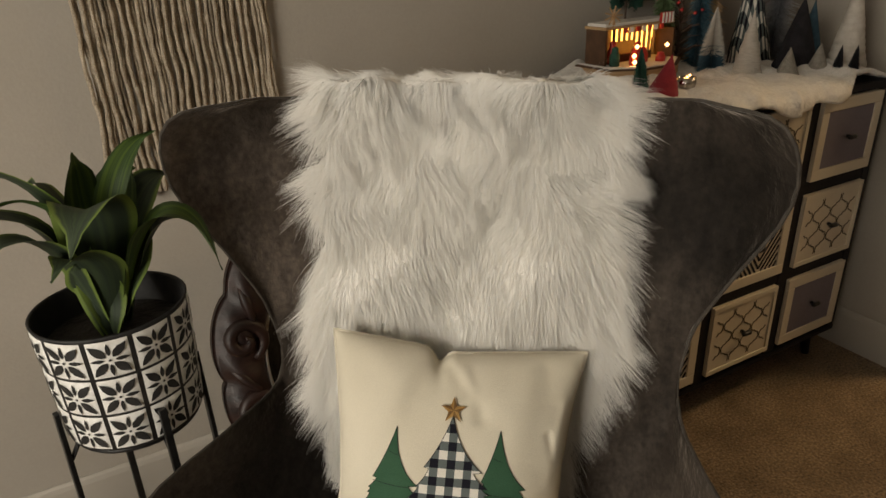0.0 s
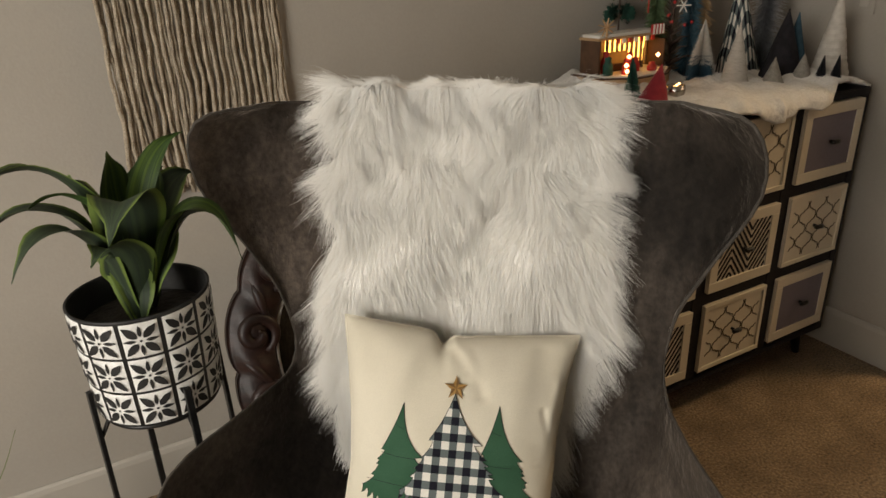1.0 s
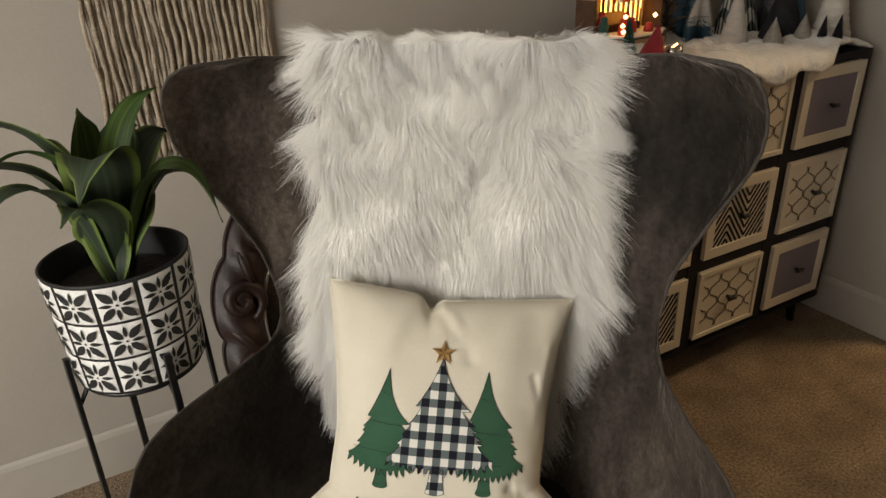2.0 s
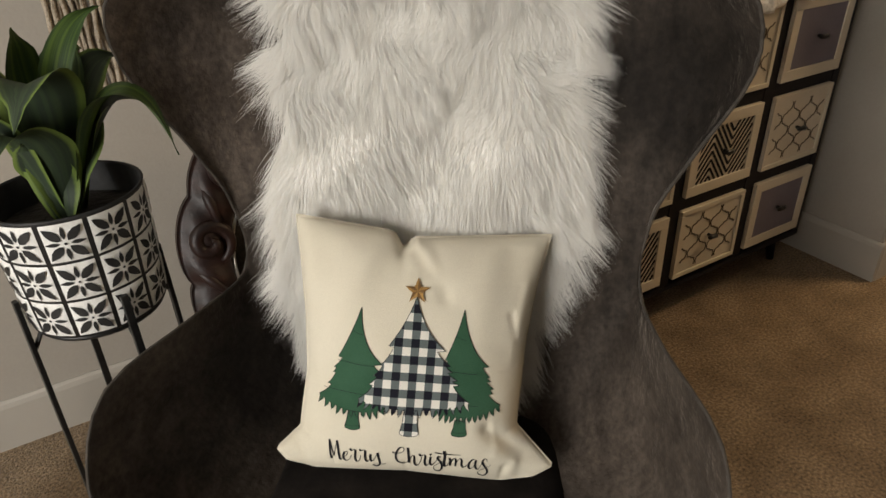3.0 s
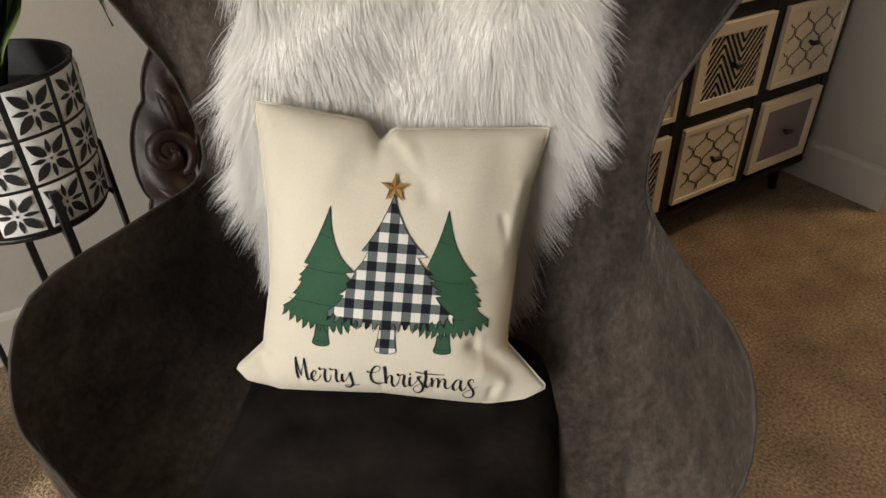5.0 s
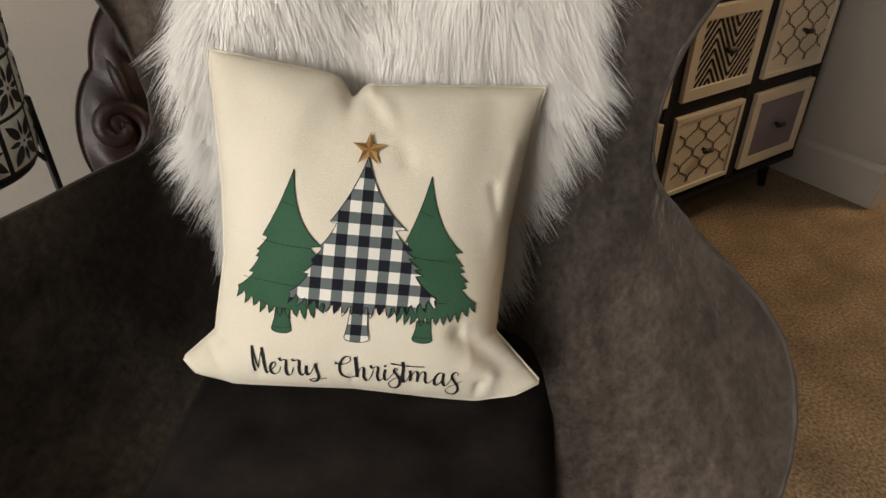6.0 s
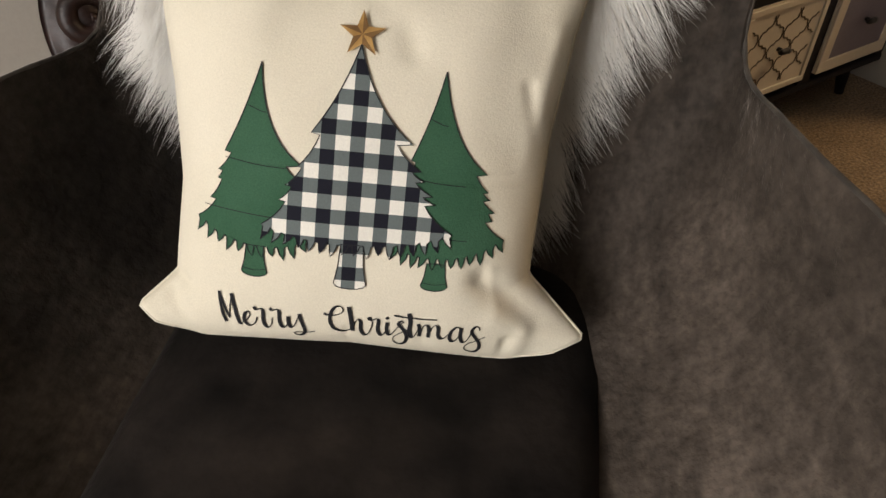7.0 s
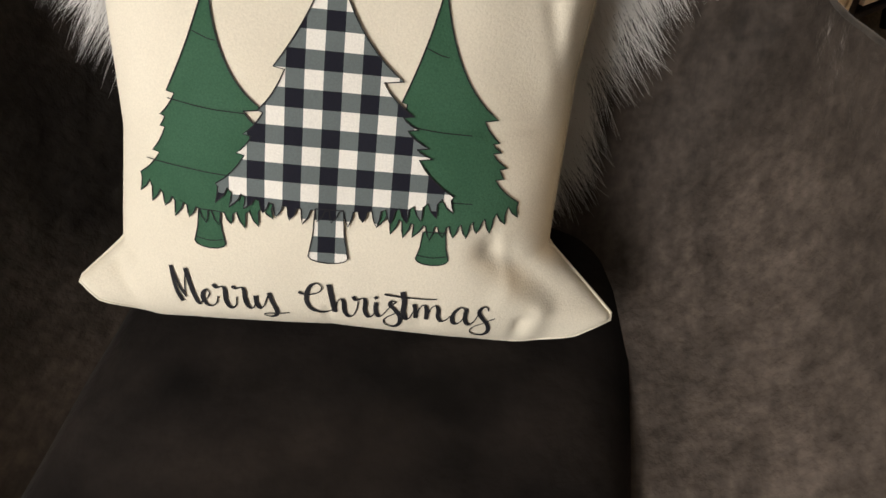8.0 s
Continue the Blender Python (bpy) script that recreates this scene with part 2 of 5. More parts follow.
def checked(name, px, py, offx, offy):
    """Woven buffalo check: two sets of bands, dark where they cross."""
    m = bpy.data.materials.new(name)
    m.use_nodes = True
    nodes, links = m.node_tree.nodes, m.node_tree.links
    b = nodes["Principled BSDF"]
    b.inputs["Roughness"].default_value = 0.85
    b.inputs["Specular IOR Level"].default_value = 0.12
    co = nodes.new("ShaderNodeTexCoord")
    sep = nodes.new("ShaderNodeSeparateXYZ")
    links.new(co.outputs["Object"], sep.inputs[0])
    bands = []
    for axis, p, off in (("X", px, offx), ("Y", py, offy)):
        a = nodes.new("ShaderNodeMath")
        a.operation = "MULTIPLY_ADD"
        a.inputs[1].default_value, a.inputs[2].default_value = 0.5 / p, off + 50
        links.new(sep.outputs[axis], a.inputs[0])
        fr = nodes.new("ShaderNodeMath")
        fr.operation = "FRACT"
        links.new(a.outputs[0], fr.inputs[0])
        g = nodes.new("ShaderNodeMath")
        g.operation = "GREATER_THAN"
        g.inputs[1].default_value = 0.5
        links.new(fr.outputs[0], g.inputs[0])
        bands.append(g)
    add = nodes.new("ShaderNodeMath")
    add.operation = "ADD"
    links.new(bands[0].outputs[0], add.inputs[0])
    links.new(bands[1].outputs[0], add.inputs[1])
    half = nodes.new("ShaderNodeMath")
    half.operation = "MULTIPLY"
    half.inputs[1].default_value = 0.5
    links.new(add.outputs[0], half.inputs[0])
    r = nodes.new("ShaderNodeValToRGB")
    r.color_ramp.interpolation = "CONSTANT"
    r.color_ramp.elements[0].color = lin(0.72, 0.69, 0.62)
    r.color_ramp.elements[1].position = 0.4
    r.color_ramp.elements[1].color = lin(0.120, 0.140, 0.138)
    e = r.color_ramp.elements.new(0.8)
    e.color = lin(0.012, 0.012, 0.018)
    links.new(half.outputs[0], r.inputs["Fac"])
    n = nodes.new("ShaderNodeTexNoise")
    n.inputs["Scale"].default_value = 900.0
    links.new(co.outputs["Object"], n.inputs["Vector"])
    mr = nodes.new("ShaderNodeMapRange")
    mr.inputs["To Min"].default_value, mr.inputs["To Max"].default_value = 0.8, 1.2
    links.new(n.outputs["Fac"], mr.inputs["Value"])
    mx = nodes.new("ShaderNodeMix")
    mx.data_type, mx.blend_type = "RGBA", "MULTIPLY"
    mx.inputs["Factor"].default_value = 1.0
    links.new(r.outputs["Color"], mx.inputs["A"])
    links.new(mr.outputs["Result"], mx.inputs["B"])
    links.new(mx.outputs["Result"], b.inputs["Base Color"])
    return m


M_CHECK = checked("buffalo_check", 0.0131, 0.0134, 0.607, 0.862)
M_CHECK_SMALL = checked("small_check", 0.008, 0.008, 0.0, 0.0)


# ---------------------------------------------------------------- building helpers
def thing(name, m, label, category, group="", kind=""):
    ob = new(name)
    ob.empty_display_size = 0.05
    ob.matrix_world = m
    return tagged(ob, label, category, group, kind)


def raw_part(name, verts, faces, mat, parent=None, label="", smooth=True):
    me = bpy.data.meshes.new(name)
    me.from_pydata([tuple(v) for v in verts], [], faces)
    me.materials.append(mat)
    me.update()
    if smooth:
        me.shade_smooth()
    ob = new(name, me)
    ob.parent = parent
    if label:
        tagged(ob, label)
    return ob


def part(name, bm, mat, parent=None, label="", smooth=False):
    me = bpy.data.meshes.new(name)
    bm.to_mesh(me)
    bm.free()
    me.materials.append(mat)
    if smooth:
        me.shade_smooth()
    ob = new(name, me)
    ob.parent = parent
    if label:
        tagged(ob, label)
    return ob


def box(x0, y0, z0, x1, y1, z1, bevel=0.0, segments=2):
    bm = bmesh.new()
    bmesh.ops.create_cube(bm, size=1.0, matrix=Matrix.Translation(((x0 + x1) / 2, (y0 + y1) / 2, (z0 + z1) / 2)) @ Matrix.Diagonal((x1 - x0, y1 - y0, z1 - z0, 1)))
    if bevel:
        bmesh.ops.bevel(bm, geom=bm.edges[:], offset=bevel, segments=segments, affect="EDGES")
    return bm


def lathe(profile, n=32, m=None):
    """A turned body from (radius, height) pairs."""
    bm = bmesh.new()
    rings = []
    for r, z in profile:
        rings.append([bm.verts.new((r * math.cos(2 * math.pi * k / n), r * math.sin(2 * math.pi * k / n), z)) for k in range(n)])
    for a, b in zip(rings, rings[1:]):
        for k in range(n):
            bm.faces.new((a[k], a[(k + 1) % n], b[(k + 1) % n], b[k]))
    if profile[0][0] > 1e-4:
        bm.faces.new(rings[0][::-1])
    if profile[-1][0] > 1e-4:
        bm.faces.new(rings[-1])
    bmesh.ops.remove_doubles(bm, verts=bm.verts[:], dist=1e-6)
    if m is not None:
        bm.transform(m)
    return bm


def tube(points, radius, n=8, closed=False, taper=None, bm=None):
    """A round bar along a line of points."""
    bm = bm or bmesh.new()
    pts = [Vector(p) for p in points]
    rings, last = [], None
    for i, p in enumerate(pts):
        a = pts[(i - 1) % len(pts)] if (closed or i) else pts[i]
        b = pts[(i + 1) % len(pts)] if (closed or i < len(pts) - 1) else pts[i]
        d = (b - a).normalized()
        if last is None:
            side = d.orthogonal().normalized()
        else:
            side = (last - d * last.dot(d)).normalized()
        last = side
        up = d.cross(side)
        r = radius * (taper[i] if taper else 1.0)
        rings.append([bm.verts.new(p + side * (r * math.cos(2 * math.pi * k / n)) + up * (r * math.sin(2 * math.pi * k / n))) for k in range(n)])
    pairs = list(zip(rings, rings[1:])) + ([(rings[-1], rings[0])] if closed else [])
    for a, b in pairs:
        for k in range(n):
            bm.faces.new((a[k], a[(k + 1) % n], b[(k + 1) % n], b[k]))
    if not closed:
        bm.faces.new(rings[0][::-1])
        bm.faces.new(rings[-1])
    return bm


def grid_faces(rows, cols, wrap=False):
    out = []
    for i in range(rows - 1):
        for j in range(cols if wrap else cols - 1):
            k = (j + 1) % cols
            out.append((i * cols + j, i * cols + k, (i + 1) * cols + k, (i + 1) * cols + j))
    return out


def spline(knots, n):
    """Catmull-Rom through rows of numbers, n samples evenly by knot."""
    k = np.array(knots, float)
    q = np.vstack([2 * k[0] - k[1], k, 2 * k[-1] - k[-2]])
    s = np.linspace(0, len(k) - 1, n)
    i = np.minimum(s.astype(int), len(k) - 2)
    t = (s - i)[:, None]
    a, b, c, d = q[i], q[i + 1], q[i + 2], q[i + 3]
    return 0.5 * (2 * b + (c - a) * t + (2 * a - 5 * b + 4 * c - d) * t ** 2 + (3 * b - a - 3 * c + d) * t ** 3)


# ---------------------------------------------------------------- the room
WALL_Y, WALL_X, ROOM_W, ROOM_S, ROOM_H = 1.906, 2.62, -2.0, -4.2, 2.4
HALL_X, END_Y = 4.3, 1.09


def structure(name, bm, mat, label, category):
    return tagged(part(name, bm, mat), label, category, kind="structure")


structure("floor", box(ROOM_W - 0.2, ROOM_S - 0.2, -0.1, HALL_X + 0.2, WALL_Y + 0.2, 0.0), M_CARPET, "tan brown cut-pile carpet, worn and mottled", "floor")
structure("ceiling", box(ROOM_W - 0.2, ROOM_S - 0.2, ROOM_H, HALL_X + 0.2, WALL_Y + 0.2, ROOM_H + 0.1), M_CEIL, "plain white painted ceiling", "ceiling")
structure("wall_north", box(ROOM_W - 0.2, WALL_Y, 0.0, HALL_X + 0.2, WALL_Y + 0.15, ROOM_H), M_WALL, "off-white painted wall with fine roller texture", "wall")
structure("wall_east", box(WALL_X, END_Y + 0.012, 0.0, WALL_X + 0.13, WALL_Y, ROOM_H, 0.006), M_WALL, "off-white painted wall stub ending in a rounded corner", "wall")
structure("wall_hall", box(HALL_X, ROOM_S, 0.0, HALL_X + 0.15, WALL_Y, ROOM_H), M_WALL, "off-white painted hall wall", "wall")
structure("wall_south", box(ROOM_W - 0.2, ROOM_S - 0.15, 0.0, HALL_X + 0.2, ROOM_S, ROOM_H), M_WALL, "off-white painted wall", "wall")
# the west wall round its window
_wy0, _wy1, _wz0, _wz1 = -0.90, 0.70, 0.75, 2.15
bm = box(ROOM_W - 0.15, ROOM_S, 0.0, ROOM_W, WALL_Y, _wz0)
for y0, z0, y1, z1 in ((ROOM_S, _wz1, WALL_Y, ROOM_H), (ROOM_S, _wz0, _wy0, _wz1), (_wy1, _wz0, WALL_Y, _wz1)):
    b2 = box(ROOM_W - 0.15, y0, z0, ROOM_W, y1, z1)
    me = bpy.data.meshes.new("tmp")
    b2.to_mesh(me)
    b2.free()
    bm.from_mesh(me)
    bpy.data.meshes.remove(me)
structure("wall_west", bm, M_WALL, "off-white painted wall with a window opening", "wall")
win = thing("window_1", pose(ROOM_W - 0.08, -0.10, 1.45), "white framed window letting in daylight", "window", kind="structure")
for y in (-0.78, 0.0, 0.78):
    part("window_frame", box(-0.03, y - 0.025, -0.7, 0.03, y + 0.025, 0.7, 0.004), M_TRIM, win)
for z in (-0.68, 0.68):
    part("window_frame", box(-0.028, -0.755, z - 0.022, 0.028, 0.755, z + 0.022, 0.004), M_TRIM, win)


# unseen blind, added so the sun comes only through a gap over the sill
blind = thing("sun_slit_blind", pose(ROOM_W - 0.125, -0.10, 0.0), "white blind added out of view to cut the sun to a strip", "blind")
part("sun_slit_cloth", box(-0.002, -0.82, 0.86, 0.002, 0.82, 2.17), M_CEIL, blind)
part("sun_slit_bar", tube([(0, -0.82, 0.862), (0, 0.82, 0.862)], 0.009, 8), M_TRIM, blind, smooth=True)

# two more unseen panels, added to block the sun on both sides of its streak
for y0, y1 in ((-0.92, -0.225), (-0.128, 0.72)):
    cur = thing("curtain", pose(ROOM_W - 0.07, 0, 0), "plain pale curtain added out of view to narrow the sun's streak", "curtain", "window curtains")
    n = 40
    vs = [(0.012 * math.sin(k * 1.1), y0 + (y1 - y0) * k / n, z) for z in (0.752, 2.148) for k in range(n + 1)]
    cl = raw_part("cloth", vs, grid_faces(2, n + 1), M_CEIL, cur)
    cl.modifiers.new("thickness", "SOLIDIFY").thickness = 0.003


def baseboard(x0, y0, x1, y1, nx, ny, h=0.15, d=0.014):
    """A skirting with an eased top, from one end to the other, proud of the wall towards (nx, ny)."""
    prof = [(0.001, 0.0), (d, 0.0), (d, h - 0.02), (d * 0.75, h - 0.007), (d * 0.35, h), (0.001, h)]
    vs = [(x + nx * a, y + ny * a, z) for x, y in ((x0, y0), (x1, y1)) for a, z in prof]
    n = len(prof)
    b = bmesh.new()
    v = [b.verts.new(p) for p in vs]
    for i in range(n):
        b.faces.new((v[i], v[(i + 1) % n], v[n + (i + 1) % n], v[n + i]))
    b.faces.new(v[:n])
    b.faces.new(v[n:][::-1])
    bmesh.ops.recalc_face_normals(b, faces=b.faces[:])
    return b


structure("baseboard", baseboard(ROOM_W, WALL_Y, WALL_X - 0.016, WALL_Y, 0, -1), M_TRIM, "white painted baseboard along the wall", "baseboard")
structure("baseboard", baseboard(WALL_X, WALL_Y - 0.016, WALL_X, END_Y, -1, 0), M_TRIM, "white painted baseboard along the wall stub", "baseboard")
structure("baseboard", baseboard(WALL_X, END_Y + 0.012, WALL_X + 0.13, END_Y + 0.012, 0, -1), M_TRIM, "white painted baseboard on the wall's end", "baseboard")

# ---------------------------------------------------------------- armchair
CHAIR = pose(0.746, 0.990, 0.0, 0, 0, -40.1)
chair = thing("armchair", CHAIR, "dark grey velvet egg-shaped wing armchair with piped edges", "armchair")
# per row: rim half-width, rim depth, rim height, centre depth, centre height (from the top edge to the seat's front)
SHELL = [
    (0.352, 0.060, 1.210, 0.205, 1.190),
    (0.424, -0.038, 1.200, 0.200, 1.130),
    (0.452, -0.017, 1.096, 0.178, 1.020),
    (0.402, 0.036, 0.950, 0.130, 0.880),
    (0.362, 0.066, 0.829, 0.090, 0.740),
    (0.360, 0.054, 0.695, 0.062, 0.560),
    (0.377, -0.102, 0.701, 0.030, 0.410),
    (0.427, -0.289, 0.695, -0.200, 0.360),
    (0.427, -0.376, 0.593, -0.360, 0.355),
    (0.361, -0.419, 0.533, -0.430, 0.360),
    (0.290, -0.455, 0.475, -0.470, 0.370),
]
NS, NA, THICK = 81, 57, 0.034
_rows = spline(SHELL, NS)
_in = _rows[:, 3:5] - _rows[:, 1:3]
_rows[:, 1:3] += _in / np.linalg.norm(_in, axis=1, keepdims=True) * 0.003
_rows[:, 0] -= 0.003
_a = np.linspace(-1, 1, NA)


def shell_point(row, a):
    """A point of the chair's inside: row of SHELL's numbers, a from -1 (one rim) to 1 (the other)."""
    h, rv, rw, cv, cw = (row[..., k] for k in range(5))
    s, c = np.sin(np.abs(a) * np.pi / 2), 1 - np.cos(np.abs(a) * np.pi / 2)
    u = np.sign(a) * h * s ** 0.9
    k = c ** 1.15
    return np.stack([u, cv + (rv - cv) * k, cw + (rw - cw) * k], -1)


INNER = shell_point(_rows[:, None, :], _a[None, :])
for _ in range(14):
    INNER[1:-1, 1:-1] = 0.5 * INNER[1:-1, 1:-1] + 0.125 * (INNER[2:, 1:-1] + INNER[:-2, 1:-1] + INNER[1:-1, 2:] + INNER[1:-1, :-2])


def grid_normals(g):
    n = np.cross(np.gradient(g, axis=1), np.gradient(g, axis=0))
    return n / (np.linalg.norm(n, axis=-1, keepdims=True) + 1e-9)


NORMAL = grid_normals(INNER)           # points to the sitter
if NORMAL[20, NA // 2, 1] > 0:
    NORMAL = -NORMAL
# the border loop, with the way outwards in the surface
loop = [(0, j) for j in range(NA)] + [(i, NA - 1) for i in range(1, NS)] + [(NS - 1, j) for j in range(NA - 2, -1, -1)] + [(i, 0) for i in range(NS - 2, 0, -1)]
lp = np.array([INNER[i, j] for i, j in loop])
ln = np.array([NORMAL[i, j] for i, j in loop])
for _ in range(6):
    ln = (np.roll(ln, 1, 0) + ln * 2 + np.roll(ln, -1, 0))
    ln /= np.linalg.norm(ln, axis=1, keepdims=True)
tg = np.roll(lp, -2, 0) - np.roll(lp, 2, 0)
out = np.cross(tg, ln)
out /= np.linalg.norm(out, axis=1, keepdims=True)
if (out * (lp - INNER[NS // 2, NA // 2])).sum() < 0:
    out = -out
for _ in range(3):
    out = np.roll(out, 1, 0) + out * 2 + np.roll(out, -1, 0)
    out /= np.linalg.norm(out, axis=1, keepdims=True)
R = 0.0035                             # the rim is thin; the padding swells away from it
inner = INNER.copy()
_cells = np.minimum(np.minimum(np.arange(NS), NS - 1 - np.arange(NS))[:, None], np.minimum(np.arange(NA), NA - 1 - np.arange(NA))[None, :])
_t = np.clip(_cells / 14.0, 0, 1)
outer = INNER - NORMAL * (2 * R + (THICK - 2 * R) * _t * _t * (3 - 2 * _t))[..., None]
for (i, j), n_ in zip(loop, ln):
    outer[i, j] = INNER[i, j] - n_ * (2 * R)
fade = np.minimum(1, np.minimum(np.arange(NS)[:, None], np.minimum(np.arange(NA), NA - 1 - np.arange(NA))[None, :]) / 4.0)
wr = fade * np.array([[noise.noise(Vector(p) * 9.0) * 0.0035 + noise.noise(Vector(p) * 26.0 + Vector((5, 0, 0))) * 0.0014 for p in r] for r in INNER])
inner = inner + NORMAL * wr[..., None]
verts = [tuple(p) for p in inner.reshape(-1, 3)] + [tuple(p) for p in outer.reshape(-1, 3)]
off = NS * NA
faces = [f[::-1] for f in grid_faces(NS, NA)] + [tuple(off + k for k in f) for f in grid_faces(NS, NA)]
prev = [i * NA + j for i, j in loop]
steps = 4
for k in range(1, steps + 1):
    ph = math.pi * k / steps
    if k < steps:
        base = len(verts)
        cen = lp - ln * R
        ring = cen + ln * (R * math.cos(ph)) + out * (R * math.sin(ph))
        verts += [tuple(p) for p in ring]
        cur = list(range(base, base + len(loop)))
    else:
        cur = [off + i * NA + j for i, j in loop]
    for q in range(len(loop)):
        q2 = (q + 1) % len(loop)
        faces.append((prev[q], prev[q2], cur[q2], cur[q]))
    prev = cur
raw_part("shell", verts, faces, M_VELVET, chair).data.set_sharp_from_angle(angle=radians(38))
pipe = lp - ln * R + out * 0.003
part("piping", tube(pipe[::2], 0.0028, 6, closed=True), M_PIPING, chair, "thin paler piping along the rim", smooth=True)

# the seat cushion: a plump block with rounded corners
cv_, cf_ = [], []
NU, NV = 31, 31
for i in range(NV):
    for j in range(NU):
        x, y = -1 + 2 * j / (NU - 1), -1 + 2 * i / (NV - 1)
        half = 0.262 - 0.012 * y
        edge = max(0.0, 1 - max(abs(x), abs(y)) ** 10)
        z = 0.375 + 0.058 * edge ** 0.5 + 0.012 * (1 - x * x) * (1 - y * y) + 0.004 * noise.noise(Vector((x * 2, y * 2, 0)))
        cv_.append((x * half * (1 - 0.05 * max(0, abs(y)) ** 6), -0.205 - y * 0.255 * (1 - 0.04 * abs(x) ** 4), z))
n0 = len(cv_)
cv_ += [(x, y, 0.345) for x, y, z in cv_]
cf_ = grid_faces(NV, NU) + [tuple(n0 + k for k in f[::-1]) for f in grid_faces(NV, NU)]
ring_ = [j for j in range(NU)] + [i * NU + NU - 1 for i in range(1, NV)] + [(NV - 1) * NU + j for j in range(NU - 2, -1, -1)] + [i * NU for i in range(NV - 2, 0, -1)]
for q in range(len(ring_)):
    a, b = ring_[q], ring_[(q + 1) % len(ring_)]
    cf_.append((a, n0 + a, n0 + b, b))
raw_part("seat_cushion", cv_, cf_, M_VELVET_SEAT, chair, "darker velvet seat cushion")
part("swivel_column", lathe([(0.028, 0.03), (0.028, 0.33), (0.09, 0.335), (0.09, 0.35)], 24, Matrix.Translation((0, -0.12, 0))), M_CHROME, chair, smooth=True)
for k in range(4):
    d = Vector((math.cos(math.pi / 2 * k + 0.78), math.sin(math.pi / 2 * k + 0.78), 0))
    p0 = Vector((0, -0.12, 0.05))
    part("foot", tube([p0, p0 + d * 0.15 + Vector((0, 0, -0.01)), p0 + d * 0.3 + Vector((0, 0, -0.032))], 0.018, 8), M_CHROME, chair, smooth=True)

# ---------------------------------------------------------------- fur throw over the back
throw = thing("fur_throw", CHAIR, "white long-haired faux fur throw hung over the chair back", "throw")
SMAX = 6.05                            # how far down the back it hangs, in rows of SHELL


def on_back(s, u):
    """Place and way to the sitter on the chair's inside, s in rows of SHELL from the top, u metres to the side."""
    fi = np.clip(s, 0, len(SHELL) - 1.001) / (len(SHELL) - 1) * (NS - 1)
    i = fi.astype(int)
    t = (fi - i)[:, None]
    row = _rows[i] * (1 - t) + _rows[np.minimum(i + 1, NS - 1)] * t
    q = np.clip(np.abs(u) / row[:, 0], 0, 0.98) ** (1 / 0.9)
    a = np.sign(u) * np.arcsin(q) * 2 / np.pi
    p = shell_point(row, a)
    fj = (a + 1) / 2 * (NA - 1)
    j = np.clip(fj.astype(int), 0, NA - 2)
    n = NORMAL[i, j]
    return p, n


def fur_bounds(s):
    """The throw's two edges: it narrows and wavers on its way down."""
    w = 0.012 * np.sin(s * 2.3) + 0.008 * np.sin(s * 5.1 + 1)
    left = -0.254 - 0.006 * np.clip(s - 1, 0, 2) + 0.012 * np.clip(s - 3.6, 0, 3) + w * 0.6
    right = 0.211 + 0.009 * s - 0.052 * np.clip(s - 3.2, 0, 3) ** 1.1 + w * 0.7
    return left, right


def hem(f):
    """Where the lower edge lies."""
    return 5.62 + 0.16 * np.sin(f * 17) + 0.12 * np.sin(f * 41 + 1) + 0.48 * f


def fur_base(s, f):
    l, r = fur_bounds(s)
    u = l + (r - l) * f
    p, n = on_back(s, u)
    flat = np.array([0.0, -1.0, 0.15])
    n = n * 0.5 + flat * 0.5
    n /= np.linalg.norm(n, axis=1, keepdims=True)
    lump = np.array([noise.noise(Vector((a * 10.0, b * 1.5, 3.0))) for a, b in zip(u, s)])
    lift = 0.010 + 0.044 * (1 - 0.85 * f ** 2) * np.exp(-((s - 3.5) / 0.75) ** 2) + 0.014 * lump + 0.010 * np.sin(f * np.pi) + 0.008 * np.sin(u * 21 + s * 1.7) + 0.010 * np.clip(3 - s, 0, 3) / 3
    p = p + n * lift[:, None]
    # over the top edge it rolls backwards
    over = np.clip(-s, 0, None)
    p[:, 1] += over * 0.16
    p[:, 2] += np.clip(0.6 - s, 0, 0.6) * (0.045 + 0.006 * np.sin(u * 31 + 1) + 0.005 * np.sin(u * 67)) - over ** 2 * 0.05
    return p, n, u


# the backing
bs, bf = np.meshgrid(np.linspace(-0.7, 5.3, 60), np.linspace(0.04, 0.96, 30), indexing="ij")
bp_, bn_, _ = fur_base(bs.ravel(), bf.ravel())
raw_part("backing", bp_, [f[::-1] for f in grid_faces(60, 30)], M_FURBACK, throw)


